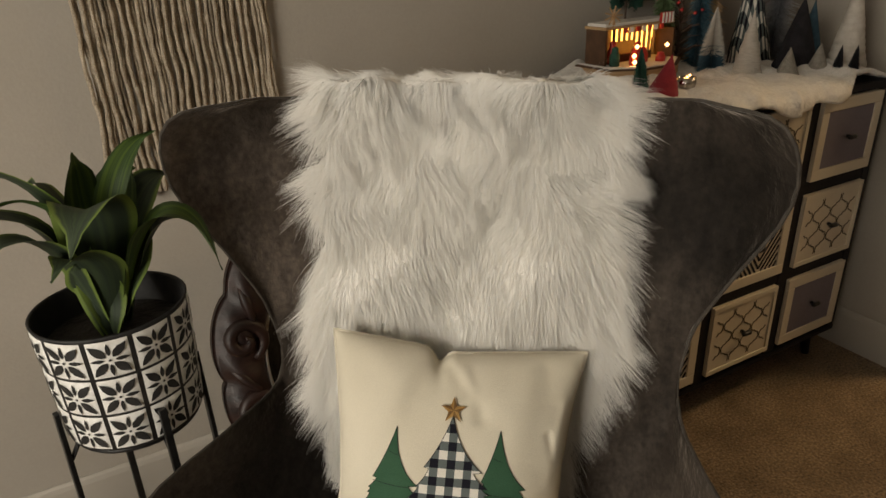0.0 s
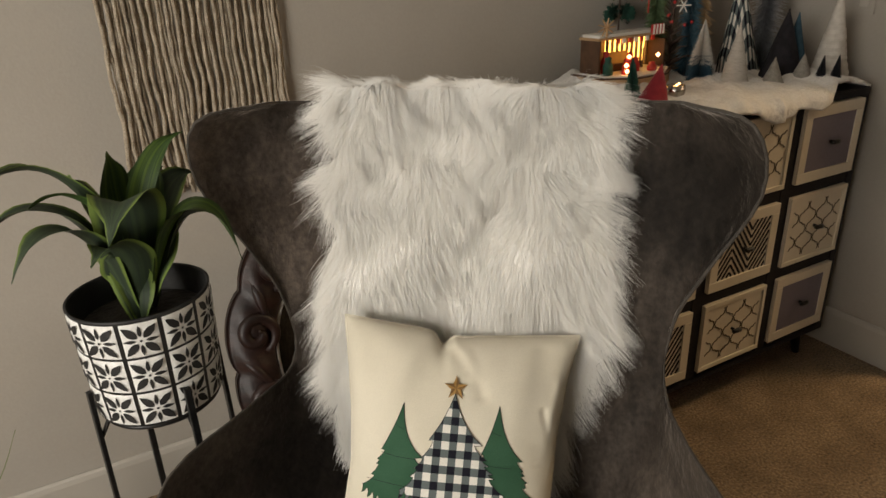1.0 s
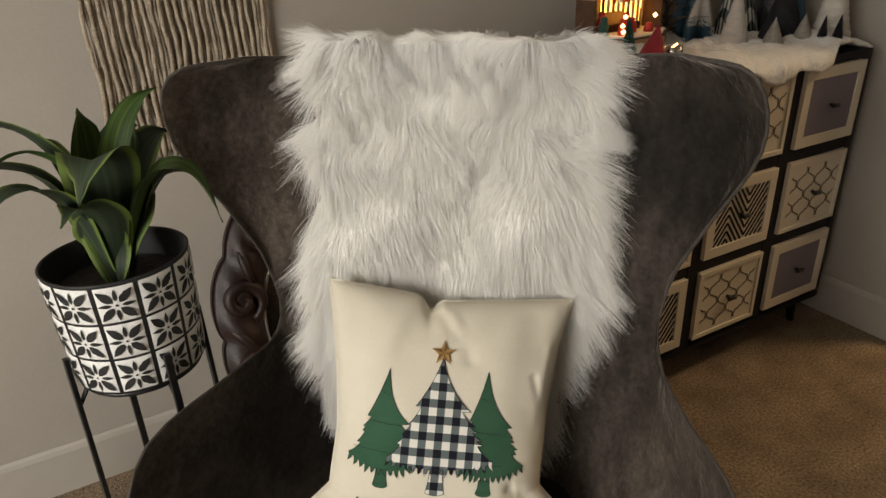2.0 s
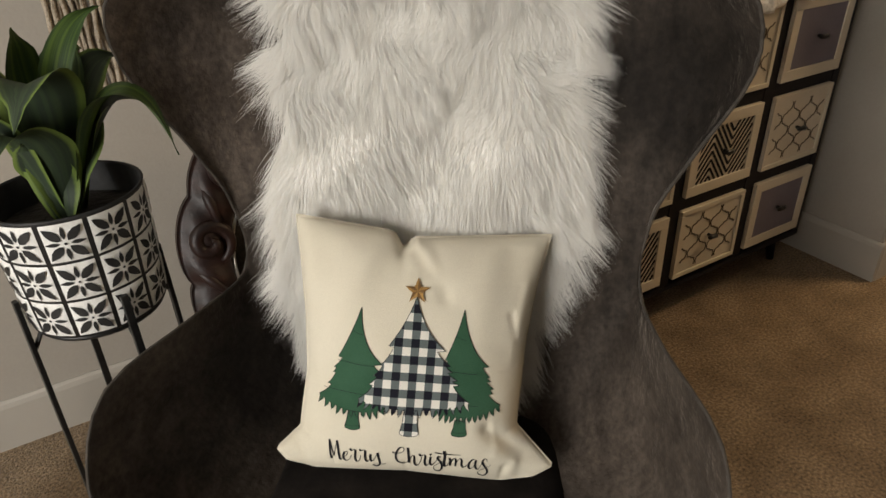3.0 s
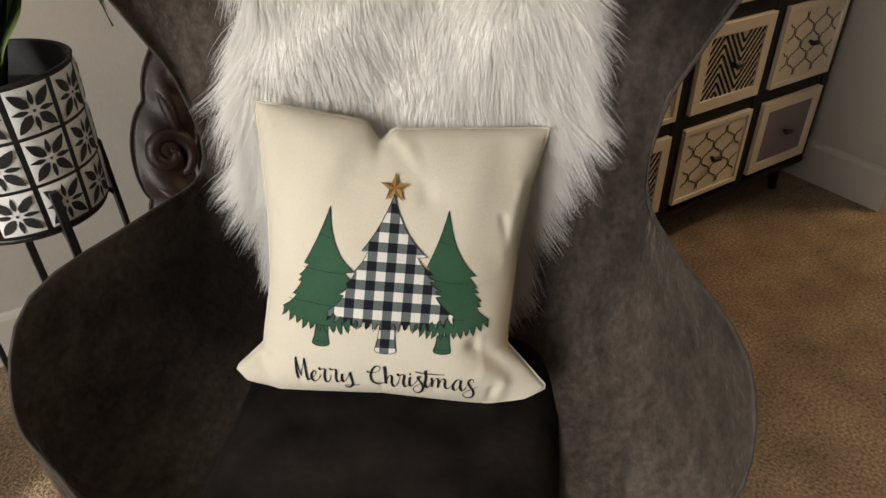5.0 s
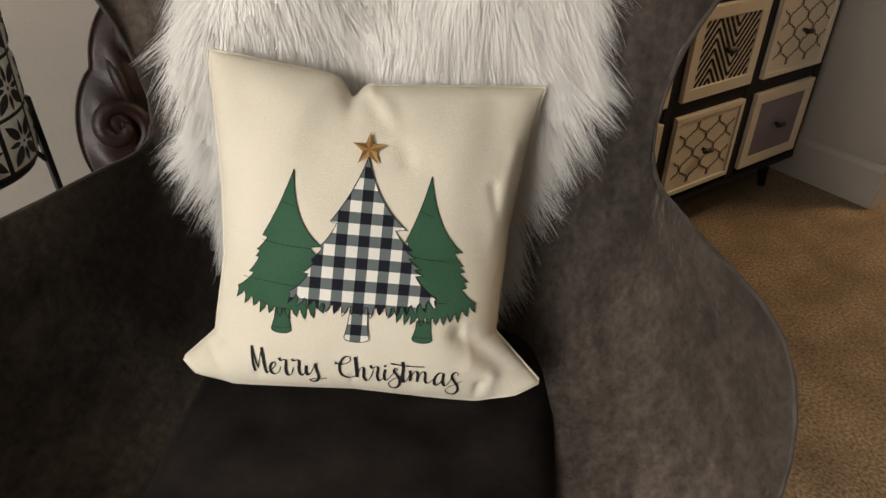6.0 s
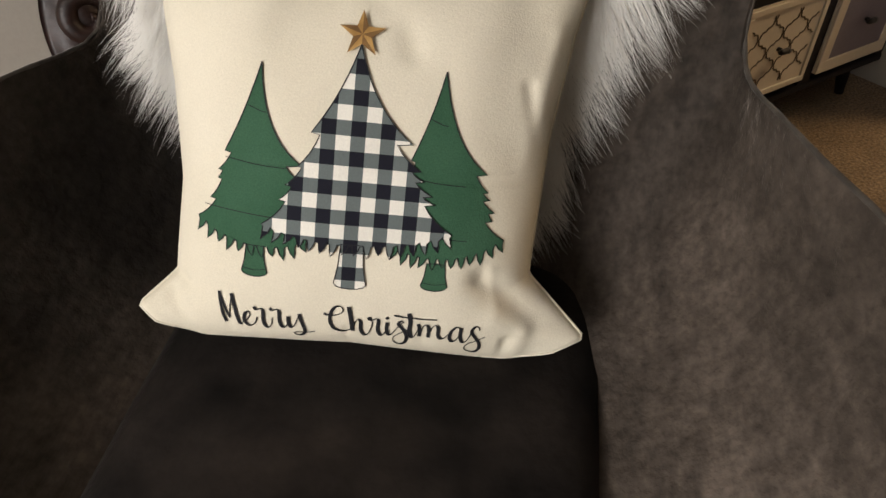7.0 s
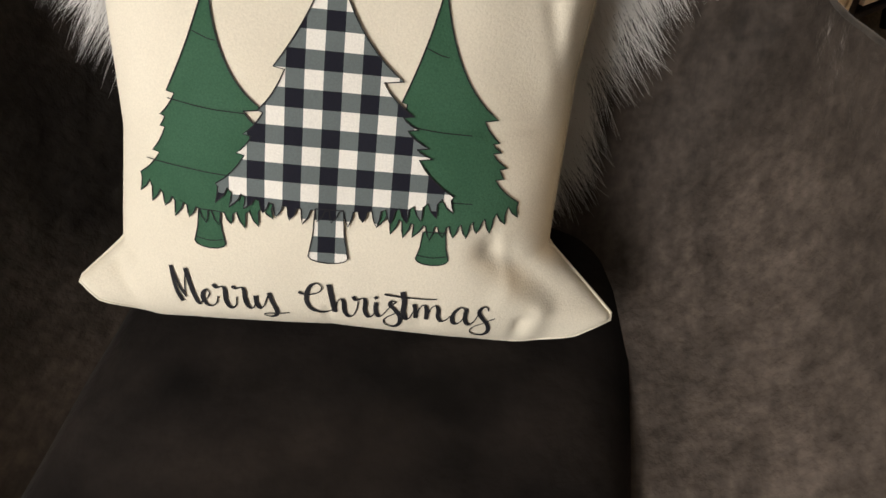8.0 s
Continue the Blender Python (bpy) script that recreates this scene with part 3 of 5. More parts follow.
def fur_mesh(name, count, length, width, seed, clumps, stray, edges=False):
    """Tapered hairs, combed down and gathered in locks."""
    g = np.random.default_rng(seed)
    f = g.uniform(0, 1, count)
    if edges:
        f = np.where(f < 0.45, f / 0.45 * 0.05, 1 - (1 - f) / 0.55 * 0.05)
    s = g.uniform(-0.62, 1, count)
    s = -0.62 + (s + 0.62) / 1.62 * (hem(f) + 0.62)
    # locks: each hair belongs to the nearest of a jittered set
    cs, cf = g.uniform(-0.62, SMAX, clumps), g.uniform(0, 1, clumps)
    if edges:
        cf = np.where(cf < 0.45, 0.0, 1.0)
    order = np.empty(count, int)
    for k in range(0, count, 4000):
        d = ((s[k:k + 4000, None] - cs) * 0.115) ** 2 + ((f[k:k + 4000, None] - cf) * 0.5) ** 2
        order[k:k + 4000] = d.argmin(1)
    p, n, u = fur_base(s, f)
    cp, cn, cu = fur_base(cs, cf)

    def comb(ss, ff, uu, nn, amount):
        swirl = np.array([noise.noise(Vector((a * 8.0, b * 1.5, 11.0))) for a, b in zip(uu, ss)])
        rise = np.array([noise.noise(Vector((a * 11.0, b * 1.9, 23.0))) for a, b in zip(uu, ss)])
        ang = 1.7 * swirl * np.clip(1.25 - ss * 0.16, 0.35, 1.25)
        side = np.where(ff > 0.80, (ff - 0.80) * 3.6, 0) - np.where(ff < 0.14, (0.14 - ff) * 5.0, 0)
        ang = ang * amount + side + 0.12
        d = np.stack([np.sin(ang), np.full_like(ang, -0.05), -np.cos(ang)], 1)
        lift = np.where(ss < 0.25, 0.8, 0.40) + 0.22 * rise
        d = d + nn * lift[:, None]
        up = np.clip(0.15 - ss, 0, 1.0)[:, None] * np.array([0.0, 0.35, 1.6])
        d = d + up
        return d / np.linalg.norm(d, axis=1, keepdims=True)

    cd = comb(cs, cf, cu, cn, 1.0) + g.normal(0, 0.20, (clumps, 3))
    cd /= np.linalg.norm(cd, axis=1, keepdims=True)
    clen = length * g.uniform(0.75, 1.25, clumps)
    tip_c = cp + cd * clen[:, None] + np.array([0, 0, -0.25]) * clen[:, None]
    d = comb(s, f, u, n, 1.0) + g.normal(0, stray, (count, 3))
    d /= np.linalg.norm(d, axis=1, keepdims=True)
    ln_ = length * g.uniform(0.6, 1.2, count)
    wid = width * g.uniform(0.6, 1.3, count)
    rand = g.normal(0, 1, (count, 3))
    rows, seg = [], 4
    pull = g.uniform(0.45, 0.95, count) if edges else g.uniform(0.30, 0.88, count)
    for k in range(seg + 1):
        t = k / seg
        q = p + d * (ln_ * t)[:, None] + np.array([0, 0, -0.28]) * (ln_ * t * t)[:, None]
        target = cp[order] + (tip_c[order] - cp[order]) * t
        q = q + (target - q) * (pull * t ** 1.3 * 0.8)[:, None]
        rows.append(q)
    side = np.cross(n, d) + np.cross(d, rand) * 0.35
    side /= np.linalg.norm(side, axis=1, keepdims=True)
    side[(np.cross(side, d) * n).sum(1) < 0] *= -1
    pts = []
    for k in range(seg + 1):
        w = wid * (1 - (k / seg) ** 1.5) * 0.5
        if k < seg:
            pts += [rows[k] - side * w[:, None], rows[k] + side * w[:, None]]
        else:
            pts.append(rows[k])
    m = 2 * seg + 1
    co = np.stack(pts, 1).reshape(-1, 3)
    base = np.arange(count)[:, None] * m
    tri = []
    for k in range(seg - 1):
        a, b, c, e = 2 * k, 2 * k + 1, 2 * k + 3, 2 * k + 2
        tri += [base + np.array([a, b, c]), base + np.array([a, c, e])]
    tri.append(base + np.array([2 * seg - 2, 2 * seg - 1, 2 * seg]))
    tris = np.stack(tri, 1).reshape(-1, 3)
    me = bpy.data.meshes.new(name)
    me.vertices.add(len(co))
    me.vertices.foreach_set("co", co.astype(np.float32).ravel())
    me.loops.add(tris.size)
    me.loops.foreach_set("vertex_index", tris.astype(np.int32).ravel())
    me.polygons.add(len(tris))
    me.polygons.foreach_set("loop_start", (np.arange(len(tris)) * 3).astype(np.int32))
    me.update(calc_edges=True)
    me.shade_smooth()
    # hairs shade by the lock they lie in
    cnrm = cn + g.normal(0, 0.27, cn.shape)
    nn = n * 0.6 + cnrm[order] * 0.7 + d * 0.15 + g.normal(0, 0.10, n.shape)
    nn /= np.linalg.norm(nn, axis=1, keepdims=True)
    me.normals_split_custom_set_from_vertices(np.repeat(nn, m, 0).tolist())
    me.materials.append(M_FUR)
    ob = new(name, me)
    ob.parent = throw
    return ob


tagged(fur_mesh("long_hair", 140000, 0.060, 0.0012, 7, 850, 0.20), kind="stuff")
tagged(fur_mesh("under_hair", 75000, 0.046, 0.0015, 8, 2200, 0.28), kind="stuff")
tagged(fur_mesh("edge_hair", 11000, 0.090, 0.0010, 9, 340, 0.20, edges=True), kind="stuff")

# ---------------------------------------------------------------- pillow
_n = Vector((-0.3987, -0.7799, 0.4824)).normalized()
_x = Vector((0.848, -0.514, -0.1297))
_x = (_x - _n * _x.dot(_n)).normalized()
_y = _n.cross(_x)
PO = Vector((0.6405, 0.8766, 0.6221))
PILLOW = Matrix.Translation(PO) @ Matrix((_x, _y, _n)).transposed().to_4x4()
pillow = thing("throw_pillow", PILLOW, "cream linen throw pillow printed with three Christmas trees", "pillow")
PCX, PCY, PHW, PHH = 0.010, 0.055, 0.204, 0.204


def eased(t, knots):
    """A line through (place, value) knots."""
    for (t0, v0), (t1, v1) in zip(knots, knots[1:]):
        if t <= t1:
            f = max(0.0, (t - t0) / (t1 - t0))
            return v0 + (v1 - v0) * f
    return knots[-1][1]


SIDE_L = [(-1.0, -0.172), (-0.6, -0.171), (-0.25, -0.168), (0.2, -0.178), (0.6, -0.192), (1.0, -0.208)]
SIDE_R = [(-1.0, 0.187), (-0.5, 0.185), (0.1, 0.188), (0.6, 0.200), (1.0, 0.217)]
EDGE_T = [(-1.0, 0.263), (-0.4, 0.253), (0.0, 0.244), (1.0, 0.266)]
EDGE_B = [(-1.0, -0.138), (-0.82, -0.150), (0.0, -0.145), (0.45, -0.149), (0.84, -0.152), (1.0, -0.140)]


def pillow_xy(a, b):
    """Outline of the cover: sides drawn in, a chop in the top, and two lower corners that poke out as ears."""
    f, g = (a + 1) / 2, (b + 1) / 2
    x = eased(b, SIDE_L) * (1 - f) + eased(b, SIDE_R) * f
    y = eased(a, EDGE_B) * (1 - g) + eased(a, EDGE_T) * g - 0.021 * math.exp(-((a + 0.15) / 0.06) ** 2) * g ** 9
    ear = max(0.0, min(1.0, (-0.58 - b) / 0.34 if a > 0 else (-0.72 - b) / 0.21))
    ear *= abs(a) ** 6 * (1 - 0.5 * max(0.0, (-0.94 - b) / 0.06))
    x += ear * (0.062 if a > 0 else -0.033)
    y += ear * (0.010 if a > 0 else 0.006)
    return x, y


def puff(a, b):
    """Half thickness of the pillow at a, b in -1 to 1."""
    t = (max(0.0, 1 - abs(a) ** 3.2) ** 0.60) * (max(0.0, 1 - abs(b) ** 3.2) ** 0.55)
    ear = math.exp(-((1 - abs(a)) / 0.10) ** 2) * math.exp(-((b + 1) / 0.16) ** 2)
    return 0.066 * t + 0.014 * ear


# folds in the cloth: from, to, half width, height; a plus is a ridge
FOLDS = [
    ((-0.024, 0.248), (-0.055, 0.165), 0.030, -0.016),
    ((-0.024, 0.240), (0.020, 0.190), 0.012, -0.011),
    ((-0.005, 0.232), (0.040, 0.178), 0.013, 0.009),
    ((-0.060, 0.238), (-0.095, 0.150), 0.022, 0.007),
    ((0.045, 0.150), (0.030, 0.215), 0.012, -0.006),
    ((0.150, 0.225), (0.135, 0.090), 0.026, -0.011),
    ((0.180, 0.180), (0.160, 0.060), 0.010, 0.006),
    ((0.155, 0.130), (0.168, 0.085), 0.007, -0.006),
    ((-0.150, 0.200), (-0.165, 0.060), 0.020, -0.006),
    ((-0.185, 0.055), (-0.120, 0.040), 0.004, -0.0022),
    ((-0.120, 0.040), (0.110, 0.038), 0.003, -0.0008),
    ((0.110, 0.038), (0.185, 0.046), 0.004, -0.0022),
    ((-0.165, 0.035), (-0.150, -0.020), 0.007, -0.004),
    ((0.132, -0.055), (0.195, -0.098), 0.013, -0.016),
    ((0.150, -0.098), (0.232, -0.124), 0.014, 0.007),
    ((0.138, -0.045), (0.150, -0.085), 0.006, 0.004),
    ((0.166, -0.122), (0.163, -0.155), 0.005, -0.010),
    ((0.182, -0.112), (0.178, -0.150), 0.008, 0.006),
    ((-0.160, -0.085), (-0.185, -0.125), 0.008, -0.008),
    ((-0.172, -0.100), (-0.150, -0.142), 0.007, -0.008),
    ((0.005, -0.118), (0.006, -0.148), 0.004, -0.004),
    ((-0.112, -0.120), (-0.110, -0.150), 0.005, -0.003),
    ((0.080, -0.125), (0.086, -0.150), 0.006, -0.003),
]


def creases(x, y):
    z = 0.0
    for (x0, y0), (x1, y1), w, h in FOLDS:
        dx, dy = x1 - x0, y1 - y0
        L2 = dx * dx + dy * dy
        t = ((x - x0) * dx + (y - y0) * dy) / L2
        tc = max(0.0, min(1.0, t))
        d2 = (x - x0 - tc * dx) ** 2 + (y - y0 - tc * dy) ** 2
        if d2 < 9 * w * w:
            z += 0.6 * h * math.exp(-d2 / (w * w)) * (1 - 0.55 * tc)
    z += 0.0016 * noise.noise(Vector((x * 22, y * 22, 2.0))) + 0.0035 * noise.noise(Vector((x * 9, y * 9, 7.0)))
    return z


def pillow_front(a, b):
    x, y = pillow_xy(a, b)
    e = min(1.0, (1 - abs(a)) * 9) * min(1.0, (1 - abs(b)) * 9)
    return x, y, -0.052 + puff(a, b) * 1.05 + creases(x, y) * (0.25 + 0.75 * e)


NP = 141
pv = [pillow_front(-1 + 2 * j / (NP - 1), -1 + 2 * i / (NP - 1)) for i in range(NP) for j in range(NP)]
nb = len(pv)
for i in range(NP):
    for j in range(NP):
        a, b = -1 + 2 * j / (NP - 1), -1 + 2 * i / (NP - 1)
        x, y = pillow_xy(a, b)
        pv.append((x, y, -0.052 - puff(a, b) * 0.8))
pf = grid_faces(NP, NP) + [tuple(nb + k for k in f[::-1]) for f in grid_faces(NP, NP)]
rim_ = [j for j in range(NP)] + [i * NP + NP - 1 for i in range(1, NP)] + [(NP - 1) * NP + j for j in range(NP - 2, -1, -1)] + [i * NP for i in range(NP - 2, 0, -1)]
for q in range(len(rim_)):
    a, b = rim_[q], rim_[(q + 1) % len(rim_)]
    pf.append((a, nb + a, nb + b, b))
raw_part("cover", pv, pf, M_LINEN, pillow)
part("seam", tube([pv[k] for k in rim_[::2]], 0.0016, 5, closed=True), M_LINEN, pillow, smooth=True)

# height of the front at any x, y, from the grid
_gx = np.array([p[0] for p in pv[:nb]]).reshape(NP, NP)
_gy = np.array([p[1] for p in pv[:nb]]).reshape(NP, NP)
_gz = np.array([p[2] for p in pv[:nb]]).reshape(NP, NP)


def pillow_z(x, y):
    a, b = (x - PCX) / PHW, (y - PCY) / PHH
    for _ in range(5):
        a, b = max(-0.98, min(0.98, a)), max(-0.98, min(0.98, b))
        px, py = pillow_xy(a, b)
        a += (x - px) / PHW
        b += (y - py) / PHH
    fi, fj = (b + 1) / 2 * (NP - 1), (a + 1) / 2 * (NP - 1)
    i, j = max(0, min(NP - 2, int(fi))), max(0, min(NP - 2, int(fj)))
    u, v = fj - j, fi - i
    return float(_gz[i, j] * (1 - u) * (1 - v) + _gz[i, j + 1] * u * (1 - v) + _gz[i + 1, j] * (1 - u) * v + _gz[i + 1, j + 1] * u * v)


def printed(name, bm, mat, lift, step=0.0065, label=""):
    """Lays flat shapes drawn in x, y onto the pillow's front."""
    for f in bm.faces:
        f.normal_update()
    bmesh.ops.triangulate(bm, faces=bm.faces[:], ngon_method="EAR_CLIP")
    xs = [v.co.x for v in bm.verts]
    ys = [v.co.y for v in bm.verts]
    for axis, lo, hi in ((0, min(xs), max(xs)), (1, min(ys), max(ys))):
        k = lo + step
        while k < hi:
            co, no = [0, 0, 0], [0, 0, 0]
            co[axis], no[axis] = k, 1
            bmesh.ops.bisect_plane(bm, geom=bm.verts[:] + bm.edges[:] + bm.faces[:], plane_co=co, plane_no=no)
            k += step
    bmesh.ops.triangulate(bm, faces=bm.faces[:])
    for v in bm.verts:
        v.co.z = pillow_z(v.co.x, v.co.y) + lift
    for f in bm.faces:
        f.normal_update()
        if f.normal.z < 0:
            f.normal_flip()
    return part(name, bm, mat, pillow, label, smooth=True)


def polygon(points):
    bm = bmesh.new()
    f = bm.faces.new([bm.verts.new((x, y, 0)) for x, y in points])
    f.normal_update()
    bmesh.ops.triangulate(bm, faces=[f], ngon_method="EAR_CLIP")
    return bm


def tree_outline(tip, left, right, bend_l, bend_r, teeth, seed):
    """A drawn tree: each flank runs down in hollow curves to its barbs (x, y, inset); the skirt ends in hooked leaves."""
    g = random.Random(seed)

    def flank(barbs, bend, sgn):
        pts, p0 = [tip], tip
        for k, (bx, by, inset) in enumerate(barbs):
            fx, fy = bend if k == 0 else (0.35, 0.62)
            c = (p0[0] + (bx - p0[0]) * fx, p0[1] + (by - p0[1]) * fy)
            n = 10 if k == 0 else 4
            for i in range(1, n + 1):
                t = i / n
                pts.append(tuple(p0[q] * (1 - t) ** 2 + c[q] * 2 * t * (1 - t) + (bx, by)[q] * t * t for q in (0, 1)))
            p0 = (bx - sgn * inset, by - 0.0006 - 0.1 * inset)
            if k < len(barbs) - 1:
                pts.append(p0)
        return pts
    lf, rf = flank(left, bend_l, -1), flank(right, bend_r, 1)
    (x0, y0), (x1, y1) = lf[-1], rf[-1]
    low = []
    for k in range(teeth):
        t = (k + 0.5) / teeth
        x, y = x0 + (x1 - x0) * t, y0 + (y1 - y0) * t - 0.017 * math.sin(math.pi * t) ** 0.6
        lean = (t - 0.5) * 0.010 + g.uniform(-0.002, 0.002)
        d = g.uniform(0.006, 0.011)
        low += [(x - 0.0034, y + 0.002), (x - 0.002 + lean * 0.4, y - d * 0.5), (x + lean, y - d), (x + 0.0026 + lean * 0.3, y - d * 0.4), (x + 0.0036, y + 0.0015)]
    return lf + low + rf[::-1][:-1]


def trunk(x0, x1, top, bottom):
    w = (x1 - x0) * 0.16
    xm = (x0 + x1) / 2
    pts = [(x0 + w, top), (x0 + w * 0.7, (top + bottom) / 2), (x0, bottom + 0.003)]
    pts += [(xm + (x1 - x0) / 2 * -math.cos(math.pi * k / 6), bottom + 0.003 - 0.005 * math.sin(math.pi * k / 6)) for k in range(1, 6)]
    return pts + [(x1, bottom + 0.003), (x1 - w * 0.7, (top + bottom) / 2), (x1 - w, top)]


def stroke(points, width, smooth_n=0, thin=None):
    """A flat pen line; with thin given, a brush that presses on the way down and lifts on the way up."""
    pts = [Vector((x, y)) for x, y in points]
    if smooth_n:
        pts = [Vector((p[0], p[1])) for p in spline(points, smooth_n)]
    bm = bmesh.new()
    prev, w = None, width
    for i, p in enumerate(pts):
        d = (pts[min(i + 1, len(pts) - 1)] - pts[max(i - 1, 0)]).normalized()
        if thin is not None:
            want = thin + (width - thin) * max(0.0, -d.y) ** 0.7
            w = want if i == 0 else w * 0.55 + want * 0.45
        n = Vector((-d.y, d.x)) * w / 2
        cur = (bm.verts.new((p.x - n.x, p.y - n.y, 0)), bm.verts.new((p.x + n.x, p.y + n.y, 0)))
        if prev:
            bm.faces.new((prev[0], cur[0], cur[1], prev[1]))
        prev = cur
    return bm


TREES = {
    "green": ((-0.0843, 0.1266), [(-0.1146, 0.0463, 0.006), (-0.1205, 0.029, 0.004), (-0.1210, 0.021, 0.004), (-0.1285, 0.0019, 0.006), (-0.1414, -0.0175, 0.004)],
              [(-0.0441, 0.0398, 0.014), (-0.0474, 0.0277, 0.006), (-0.052, 0.008, 0.006), (-0.045, -0.012, 0.006), (-0.036, -0.028, 0.0)], (0.40, 0.55), (0.10, 0.75), 11, 3, (-0.0965, -0.0722, -0.038, -0.0665)),
    "green_b": ((0.0768, 0.1347), [(0.0524, 0.0542, 0.004), (0.050, 0.030, 0.005), (0.046, 0.0, 0.005), (0.040, -0.025, 0.0)],
                [(0.1233, 0.0473, 0.010), (0.1262, 0.0308, 0.005), (0.1290, 0.0240, 0.007), (0.1348, 0.0122, 0.006), (0.1335, 0.004, 0.007), (0.1474, -0.0142, 0.004)], (0.35, 0.52), (0.24, 0.75), 12, 5, (0.0715, 0.0970, -0.040, -0.0655)),
    "check": ((0.0004, 0.1499), [(-0.0375, 0.0706, 0.008), (-0.0482, 0.0394, 0.004), (-0.0580, 0.0220, 0.006), (-0.0630, 0.0080, 0.006), (-0.0785, -0.0164, 0.005)],
              [(0.0529, 0.0683, 0.014), (0.0621, 0.0450, 0.008), (0.0660, 0.0360, 0.008), (0.0748, 0.0234, 0.009), (0.0780, 0.0160, 0.010), (0.0960, -0.0111, 0.006)], (0.36, 0.58), (0.30, 0.70), 17, 8, (-0.0098, 0.0202, -0.028, -0.0700)),
}
for key, (tip, left, right, bend_l, bend_r, teeth, seed, tr) in TREES.items():
    mat = M_CHECK if key == "check" else M_GREEN
    lift = 0.0018 if key == "check" else 0.0010
    label = "printed tree in black and white buffalo check" if key == "check" else "printed dark green tree"
    outline = tree_outline(tip, left, right, bend_l, bend_r, teeth, seed)
    trk = trunk(*tr)
    printed("printed_trunk", polygon(trk), mat, lift - 0.0004, label=label)
    printed("printed_tree", polygon(outline), mat, lift, label=label)
    printed("ink_outline", stroke(outline + outline[:1], 0.0010), M_INK, lift + 0.0005)
    printed("ink_outline", stroke(trk + trk[:1], 0.0009), M_INK, lift + 0.0001)
    if key != "check":
        printed("ink_line", stroke([(tr[0] + 0.001, tr[3] + 0.006), ((tr[0] + tr[1]) / 2, tr[3] + 0.0045), (tr[1] - 0.001, tr[3] + 0.0065)], 0.0006, 9), M_INK, lift + 0.0002)
        for t, wl, wr in ((0.27, 0.0105, 0.006), (0.60, 0.030, 0.028), (0.92, 0.050, 0.034)):
            y = tip[1] + (left[-1][1] - tip[1]) * t
            printed("ink_line", stroke([(tip[0] - wl, y + 0.001), (tip[0], y - 0.003), (tip[0] + wr, y - 0.004)], 0.0007, 9), M_INK, lift + 0.0004)

# the star: ten facets in two golds
sx, sy, sr = 0.0003, 0.1585, 0.0212
bml, bmd = bmesh.new(), bmesh.new()
for k in range(10):
    a0, a1 = math.pi / 2 + 0.02 + k * math.pi / 5, math.pi / 2 + 0.02 + (k + 1) * math.pi / 5
    r0, r1 = (sr, sr * 0.40) if k % 2 == 0 else (sr * 0.40, sr)
    t = bml if k % 2 == 0 else bmd
    t.faces.new([t.verts.new((sx, sy, 0)), t.verts.new((sx + r0 * math.cos(a0), sy + r0 * math.sin(a0), 0)), t.verts.new((sx + r1 * math.cos(a1), sy + r1 * math.sin(a1), 0))])
star = printed("printed_star", bml, M_GOLD, 0.0040, label="printed gold star")
star2 = printed("printed_star", bmd, M_GOLD_DARK, 0.0040, label="shaded facets of the gold star")


def letter(*points, width=0.0036, n=0):
    """One brush stroke of the lettering; its points count in hundredths of the line's height, from the start of the words."""
    pts = [(-0.13153 + 2.012e-4 * x + -0.1809e-5 * y + 2.417e-8 * x * y, -0.07345 + 0.1574e-4 * x + -22.71e-5 * y + -0.2218e-8 * x * y) for x, y in points]
    return printed("lettering", stroke(pts, width, n or 5 * len(pts), thin=0.0011), M_INK, 0.0012, step=0.012)


# M e r r y
letter((62, 74), (67, 130), (76, 190), (87, 228), width=0.0032)
letter((66, 88), (86, 150), (105, 206), width=0.0020)
letter((105, 206), (111, 150), (122, 82), width=0.0018)
letter((121, 80), (131, 130), (142, 190), (152, 226), (164, 234), width=0.0036)
letter((160, 228), (188, 208), (207, 180), (198, 164), (182, 176), (176, 205), (187, 232), (208, 238), (229, 220), (240, 190))
letter((226, 138), (238, 152), (262, 147), (270, 162), (268, 205), (276, 236), (291, 243), (306, 225), (313, 190))
letter((301, 142), (314, 152), (338, 147), (346, 162), (345, 204), (352, 232), (366, 241), (381, 222), (388, 180))
letter((388, 180), (387, 214), (397, 239), (414, 226), (431, 192), (441, 166))
letter((441, 166), (449, 205), (461, 248), (455, 274), (430, 285), (408, 273), (428, 265), (470, 265), (510, 258))
# C h r i s t m a s
letter((556, 158), (570, 166), (605, 168), (636, 157), (647, 138), (633, 122), (609, 128), (590, 155), (583, 195), (595, 231), (622, 249), (656, 254), (684, 238))
letter((675, 124), (680, 165), (685, 215), (688, 252), width=0.0043)
letter((688, 248), (700, 204), (717, 186), (727, 202), (726, 244), (740, 272), (760, 264), (776, 230), (784, 196))
letter((765, 174), (776, 190), (804, 182), (811, 198), (806, 240), (817, 272), (836, 263), (848, 232), (853, 204))
letter((853, 200), (848, 236), (856, 268), (874, 261), (901, 226), (930, 198))
letter((849, 174), (853, 179), (857, 184), width=0.0036, n=5)
letter((931, 200), (914, 194), (906, 212), (926, 238), (941, 272), (937, 306), (914, 325), (885, 316), (876, 291), (893, 270), (930, 250), (958, 236))
letter((957, 153), (962, 200), (956, 242), (964, 280), (982, 270), (1000, 232), width=0.0043)
letter((886, 164), (925, 172), (980, 179), (1040, 184), (1088, 185))
letter((1000, 206), (1005, 240), (1003, 276))
letter((1003, 274), (1020, 226), (1038, 211), (1048, 230), (1045, 281))
